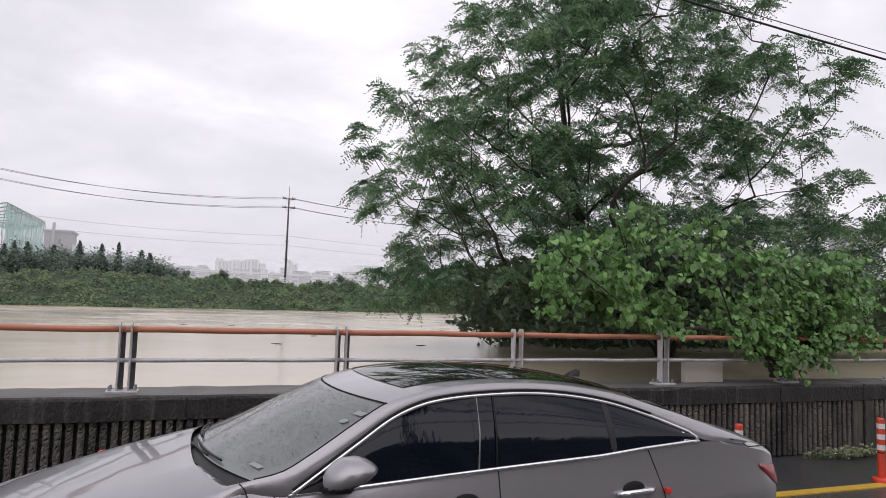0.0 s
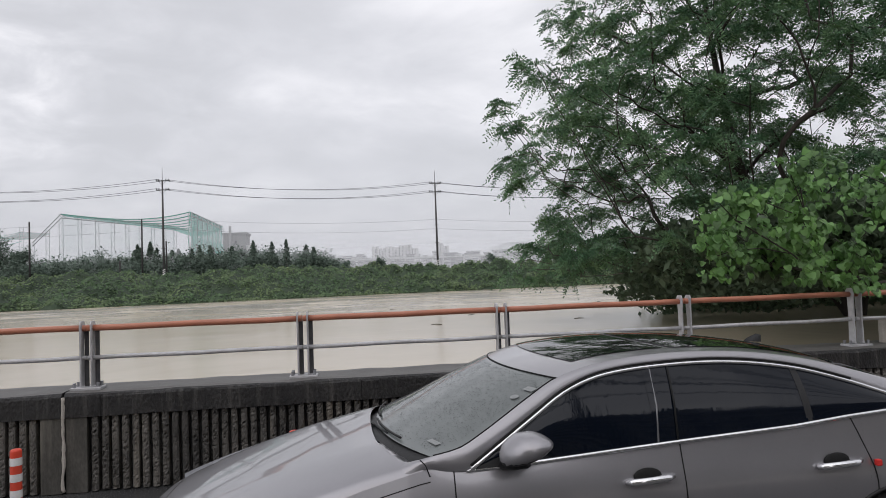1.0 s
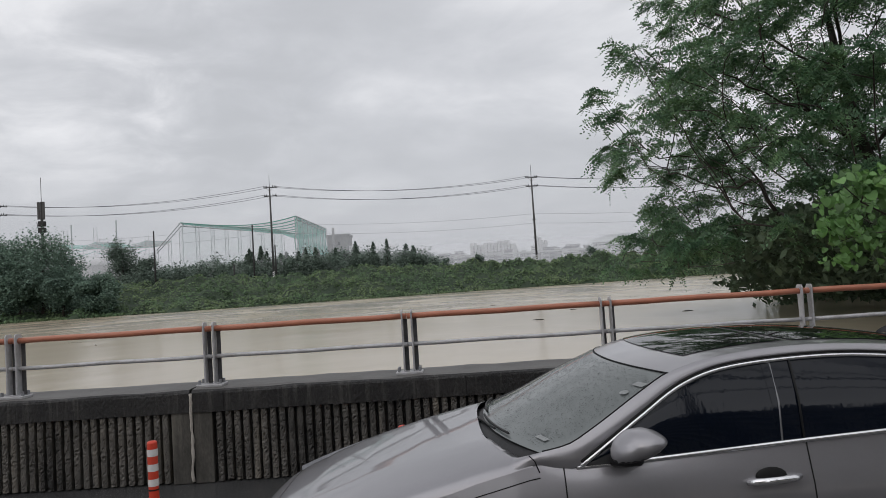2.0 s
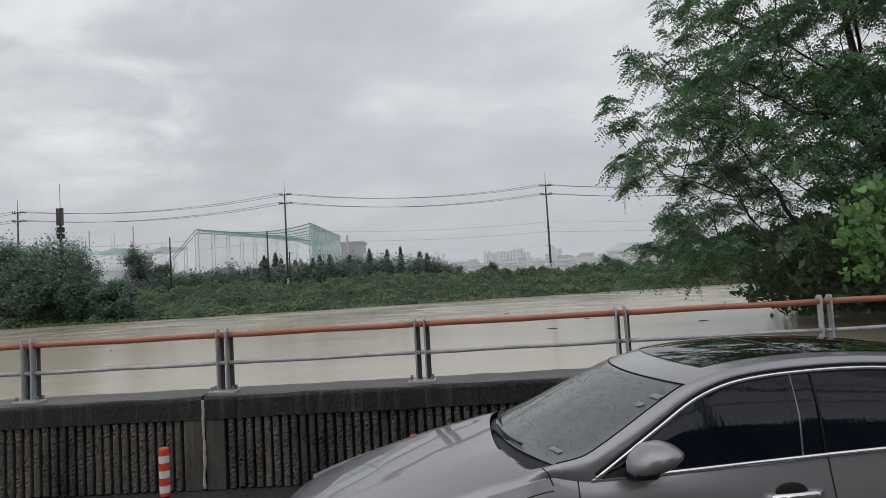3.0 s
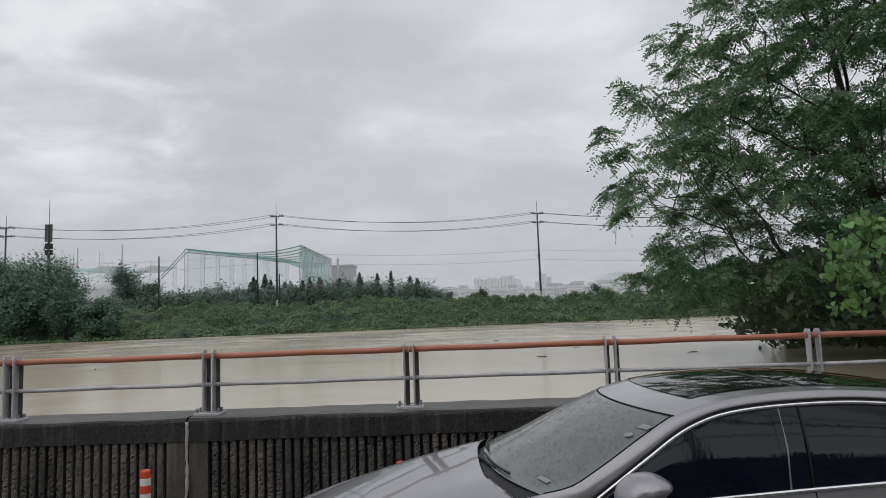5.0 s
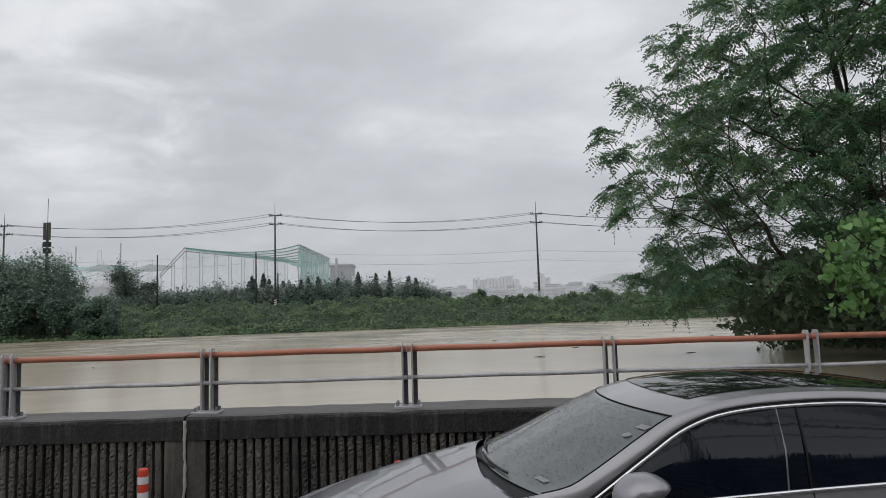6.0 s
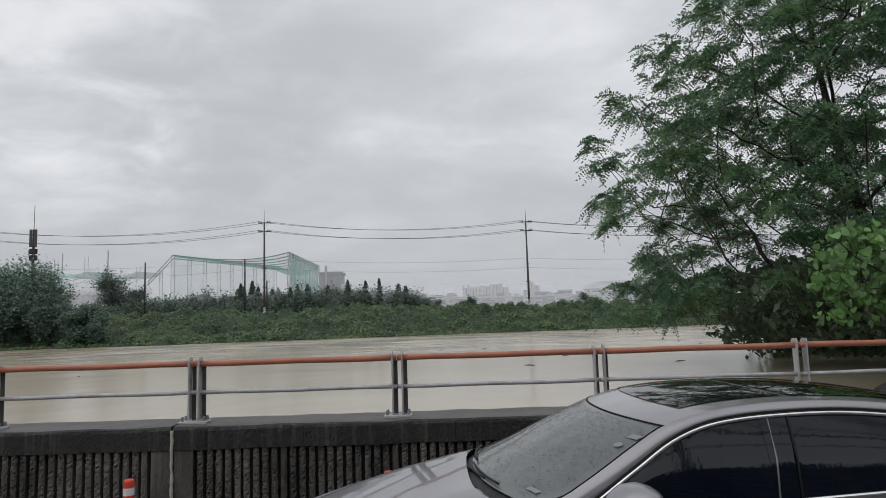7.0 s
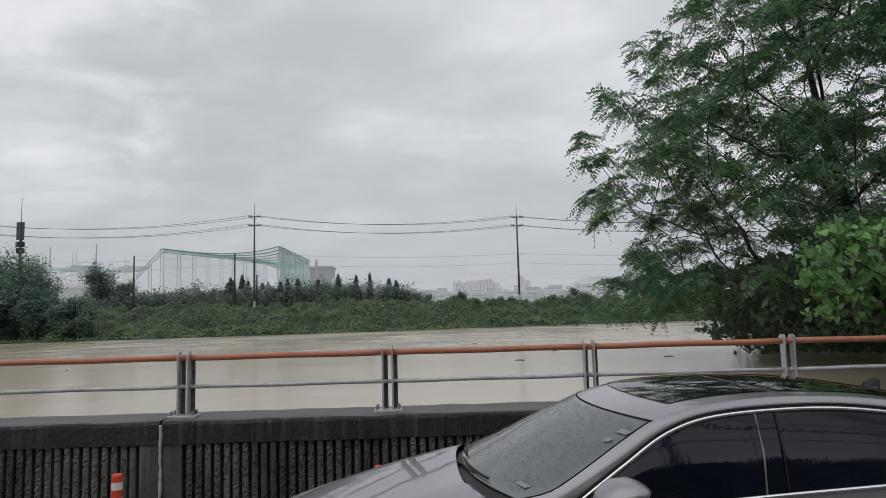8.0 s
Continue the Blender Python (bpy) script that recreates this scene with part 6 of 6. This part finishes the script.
b_nodes, b_parents = grow(BUSH, [BUSH + Vector(p) for p in ((-0.05, 0, 1.2), (-0.2, 0.1, 2.3), (-0.6, -0.1, 2.9), (-1.3, -0.2, 3.4))], b_targets, bush_rng, bend=0.2)
bv, bf = limbs(b_nodes, b_parents, tip=0.004, power=2.3, top=0.06)
pydata("stem", [Vector(p) - BUSH for p in bv], bf, M_BARK, bush, smooth=True)
leaf_meshes = [broad_leaf(s) for s in range(6)]
leaf_poses = []
for k in range(6000):
    # eight leaves to a drooping shoot
    if k % 8 == 0:
        tgt = b_targets[bush_rng.randrange(len(b_targets))] + Vector((bush_rng.gauss(0, 0.09), bush_rng.gauss(0, 0.09), bush_rng.gauss(0, 0.08)))
        way = Vector((bush_rng.gauss(-0.15, 0.7), bush_rng.gauss(-0.5, 0.5), bush_rng.gauss(0.35, 0.5))).normalized()
        reach = bush_rng.uniform(0.22, 0.48)
    s = (k % 8 + 0.5) / 8
    p = tgt + way * reach * s + Vector((bush_rng.gauss(0, 0.025), bush_rng.gauss(0, 0.025), bush_rng.gauss(0, 0.02) - 0.55 * reach * s * s))
    p.z = max(p.z, bush_low(p.x) - 0.02)
    p.y = max(p.y, 6.72)
    # leaves hang, tips down and outwards, faces turned up and towards the camera
    face = Vector((bush_rng.gauss(0, 0.6), -0.60 + bush_rng.gauss(0, 0.5), 0.60 + bush_rng.gauss(0, 0.35))).normalized()
    down = Vector((bush_rng.gauss(0, 0.45), bush_rng.gauss(-0.3, 0.3), -1.0))
    tipd = (down - face * down.dot(face)).normalized()
    sd = tipd.cross(face)
    size = bush_rng.uniform(0.070, 0.135) * (1.0 - 0.35 * s)
    m = Matrix((sd, tipd, face)).transposed().to_4x4()
    leaf_poses.append((p.y - 0.25 * p.z, Matrix.Translation(p - BUSH) @ m @ Matrix.Scale(size, 4), bush_rng.randrange(6)))
leaf_poses.sort(key=lambda r: r[0])
rest = []
for k, (_, m, i) in enumerate(leaf_poses):
    if k < 300:
        lf_ob = mesh_part("leaf", leaf_meshes[i], None, bush)
        lf_ob.matrix_basis = m
    else:
        rest.append(([m @ vt.co for vt in leaf_meshes[i].vertices], [tuple(p.vertices) for p in leaf_meshes[i].polygons]))
tagged(pydata("foliage", *join_data(rest), M_VINE_STUFF, bush, smooth=True), kind="stuff")
# a dark inner mass of small leaves behind the bush, part of the bank's undergrowth
under = thing("undergrowth", (8.0, 9.6, 0.0), "dark shaded undergrowth behind the railing, with leaves added to green the water", "undergrowth", kind="stuff")
pu = []
for k in range(20000):
    xe, y = trng.uniform(4.9, 9.3), trng.uniform(8.1, 9.6)
    x = 0.6 + (xe - 0.6) * (y - 0.3) / 6.9
    if fbm(x * 0.5, y * 0.5, 3) > -0.12:
        pu.append((x - 8.0, y - 9.6, trng.uniform(1.66, max(1.96, bush_top(xe) * 0.75 + 0.05 * y))))
for k in range(30000):
    x, y = trng.uniform(5.6, 21.0), trng.uniform(11.2, 14.5)
    low = (1.22 if y < 12.8 else 0.96) + 0.20 * fbm(x * 0.6, 2.0) + 0.5 * max(0.0, 6.6 - x)
    high = 2.9 + 0.5 * fbm(x * 0.4, 7.0) - 0.4 * max(0.0, 7.0 - x)
    z = trng.uniform(low, high) if high > low else 9.0
    if z < 9.0 and x > (0.45 + 0.10 * fbm(z * 1.7, y * 0.8, 6.0)) * y and fbm(x * 0.8, y * 0.8, z * 1.2) > -0.10:
        pu.append((x - 8.0, y - 9.6, z))
# leaf mass added down to the water, standing in for its green reflection
for k in range(46000):
    x, y = trng.uniform(7.3, 30.0), trng.uniform(15.5, 20.5)
    high = 2.5 + 0.6 * fbm(x * 0.4, 11.0) - 0.6 * max(0.0, 8.6 - x)
    z = trng.uniform(0.79, high) if high > 0.9 else 9.0
    if z < 9.0 and x > (0.50 + 0.10 * fbm(z * 1.7, y * 0.6, 4.0)) * y:
        pu.append((x - 8.0, y - 9.6, z))
v, f = leaf_quads(np.array(pu), trng.uniform(0.10, 0.24, len(pu)), trng)
fast_mesh("leaves", v, f, M_UNDER, under)


# ---- roadside things ----
def delineator(x, y):
    d = thing("delineator_post", (x, y, -0.07), "red plastic lane post with white reflective bands", "lane post", "lane posts along the road")
    def ring(name, r, z0, z1, mat, top=False, label=""):
        prof = [(r, z0), (r, z1)] + ([(r * 0.96, z1 + 0.012), (r * 0.7, z1 + 0.02), (0.001, z1 + 0.022)] if top else [])
        bm = bmesh.new()
        rows = [[bm.verts.new((q * math.cos(a), q * math.sin(a), z)) for a in np.linspace(0, 2 * math.pi, 24, endpoint=False)] for q, z in prof]
        for r0, r1 in zip(rows[:-1], rows[1:]):
            for k in range(24):
                bm.faces.new((r0[k], r0[(k + 1) % 24], r1[(k + 1) % 24], r1[k]))
        part(name, bm, mat, d, label, smooth=True)
    ring("shaft", 0.040, 0.0, 0.70, M_RED_POST, top=True)
    for z in (0.60, 0.48, 0.36):
        ring("reflective_band", 0.0415, z, z + 0.058, M_REFLECT, label="white reflective band")
    ring("collar", 0.0435, 0.325, 0.337, M_BLACK)
    ring("base", 0.10, 0.0, 0.03, M_RED_POST, top=True)


for x, y in ((-2.06, 5.75), (0.0, 5.75), (5.97, 5.75), (8.06, 5.75)):
    delineator(x, y)

# pale slab leaning behind the railing
slab = part("stone_slab", box(6.41, 7.03, 7.10, 7.16, 0.906, 1.20, bevel=0.008), M_MORTAR)
tagged(slab, "pale grey stone slab standing behind the railing", "slab")


# sticks and leaves adrift on the calm water behind the wall
drift_rng = random.Random(17)
for k in range(16):
    x, y = drift_rng.uniform(-9, 14), drift_rng.uniform(11, 26)
    a, l = drift_rng.uniform(0, 3.1), drift_rng.uniform(0.08, 0.28)
    stick = tube("floating_twig", [(x, y, WATER_Z + 0.004), (x + l * 0.5 * math.cos(a), y + l * 0.5 * math.sin(a), WATER_Z + 0.012), (x + l * math.cos(a), y + l * math.sin(a), WATER_Z + 0.002)], [0.008, 0.010, 0.005], M_BARK, sides=5)
    tagged(stick, "small dark twig adrift on the muddy water", "twig", "floating twigs")


# weeds at the foot of the wall
def weed(x, y, spread, count, seed):
    r = np.random.default_rng(seed)
    w = thing("weed", (x, y, -0.01), "low pale green weeds at the foot of the wall", "weed", "weeds by the wall")
    pieces, pts = [], []
    for k in range(count):
        a = r.uniform(0, 6.28)
        l = r.uniform(0.10, 0.24)
        s0 = Vector((r.normal() * spread, r.normal() * 0.03, 0))
        tip = s0 + Vector((math.cos(a) * l * 0.9, -abs(math.sin(a)) * l * 0.6, l * r.uniform(0.25, 0.8)))
        mid_p = s0.lerp(tip, 0.5) + Vector((0, 0, l * 0.25))
        pieces.append(tube_data([s0, mid_p, tip], [0.003, 0.002, 0.001], 4))
        for q in range(7):
            t = r.uniform(0.3, 1.0)
            pts.append(tuple(s0.lerp(mid_p, t * 2) if t < 0.5 else mid_p.lerp(tip, t * 2 - 1)))
    tagged(pydata("stalk", *join_data(pieces), M_VINE_STUFF, w), kind="stuff")
    v, f = leaf_quads(np.array(pts) + r.normal(size=(len(pts), 3)) * 0.012, r.uniform(0.025, 0.055, len(pts)), r, flat=0.5)
    v[:, 2] = np.maximum(v[:, 2], 0.003)
    fast_mesh("foliage", v, f, M_WEED, w)


M_WEED = material("pale_weed_leaf", (0.30, 0.32, 0.20), 0.6, spread=0.3, grain=20, island=0.3, trans=0.2)
weed(8.55, 6.58, 0.20, 60, 1)
weed(8.95, 6.60, 0.16, 40, 2)
weed(8.1, 6.66, 0.08, 14, 3)

# street cables overhead along the road, from poles out of sight
for x in (-14.0, 33.0):
    p = thing("street_pole", (x, 6.1, 0), "plain concrete street pole carrying cables", "street pole", "street poles")
    tube("shaft", [(0, 0, 0), (0, 0, 7.6)], [0.16, 0.11], M_POLE, p, sides=12)
for z, r, curve in ((5.224, 0.013, 0.0018), (5.305, 0.006, 0.0020)):
    pts = [(x, 6.0, z - 0.058 * (x - 5.81) + curve * (x - 5.81) ** 2) for x in np.linspace(-14, 33, 41)]
    tagged(tube("street_cable", pts, r, M_CABLE, sides=6), "black street cable strung above the wall", "cable", "street cables")


# a line of poles with many cables on the footway across the road
for x in (-24.0, 4.4, 34.0):
    p = thing("street_pole", (x, -3.1, 0.04), "concrete street pole with crossarms, transformer and many cables", "street pole", "street poles")
    tube("shaft", [(0, 0, 0), (0, 0, 10.6)], [0.17, 0.10], M_POLE, p, sides=12)
    for z, w in ((10.2, 1.1), (9.3, 0.9), (7.6, 0.6)):
        part("crossarm", box(-0.06, 0.06, -w, w, z - 0.05, z + 0.05, bevel=0.01), M_POLE_DARK, p)
    bm = bmesh.new()
    bmesh.ops.create_cone(bm, segments=16, radius1=0.28, radius2=0.28, depth=0.8, cap_ends=True, matrix=Matrix.Translation((0.42, 0, 8.5)))
    part("transformer", bm, M_POLE, p, smooth=True)
for y, z in ((-4.2, 10.25), (-3.1, 10.25), (-2.0, 10.25), (-4.0, 9.35), (-2.2, 9.35), (-3.7, 7.65), (-2.5, 7.65)):
    for a, b in ((-24.0, 4.4), (4.4, 34.0)):
        pts = [(a + (b - a) * t, y, z + 0.04 - 2.4 * t * (1 - t)) for t in np.linspace(0, 1, 15)]
        tagged(tube("street_cable", pts, 0.035, M_CABLE, sides=5), "black street cable strung across the road from the wall", "cable", "street cables")


# the block of flats across the road, behind the walker
def flats(x, w, y, h, storeys, bays):
    b = thing("apartment_building", (x, y, 0), "dark block of flats across the road", "building", "blocks behind the road")
    part("wall", box(-w / 2, w / 2, -12, 0, 0, h), M_BRICK, b)
    part("roof", box(-w / 2 - 0.3, w / 2 + 0.3, -12.3, 0.3, h, h + 0.8, bevel=0.05), M_FARWALL2, b)
    roof_rng = random.Random(int(x))
    for k in range(7):
        rx, rw, rh = -w / 2 + w * (k + roof_rng.random()) / 7, roof_rng.uniform(1.5, 4.5), roof_rng.uniform(1.2, 4.2)
        part("stair_head", box(rx - rw / 2, rx + rw / 2, -9, -2, h + 0.8, h + 0.8 + rh), M_FARWALL2, b)
    pane_me = None
    for s in range(storeys):
        for k in range(bays):
            wx, wz = -w / 2 + w * (k + 0.5) / bays, h * (s + 0.55) / storeys
            if pane_me is None:
                bm = box(-w / bays * 0.33, w / bays * 0.33, -0.05, 0.06, -h / storeys * 0.27, h / storeys * 0.27)
                pane_me = bpy.data.meshes.new("window")
                bm.to_mesh(pane_me)
                bm.free()
                pane_me.materials.append(M_DARKGLASS)
            ob = mesh_part("window", pane_me, None, b)
            ob.location = (wx, 0, wz)
        part("balcony", box(-w / 2 + 0.3, w / 2 - 0.3, 0.0, 0.5, h * s / storeys + 0.05, h * s / storeys + 0.5), M_FARWALL2, b)


flats(-30, 52, -46, 27, 9, 11)
flats(32, 56, -48, 29, 10, 12)
flats(94, 48, -50, 27, 9, 10)
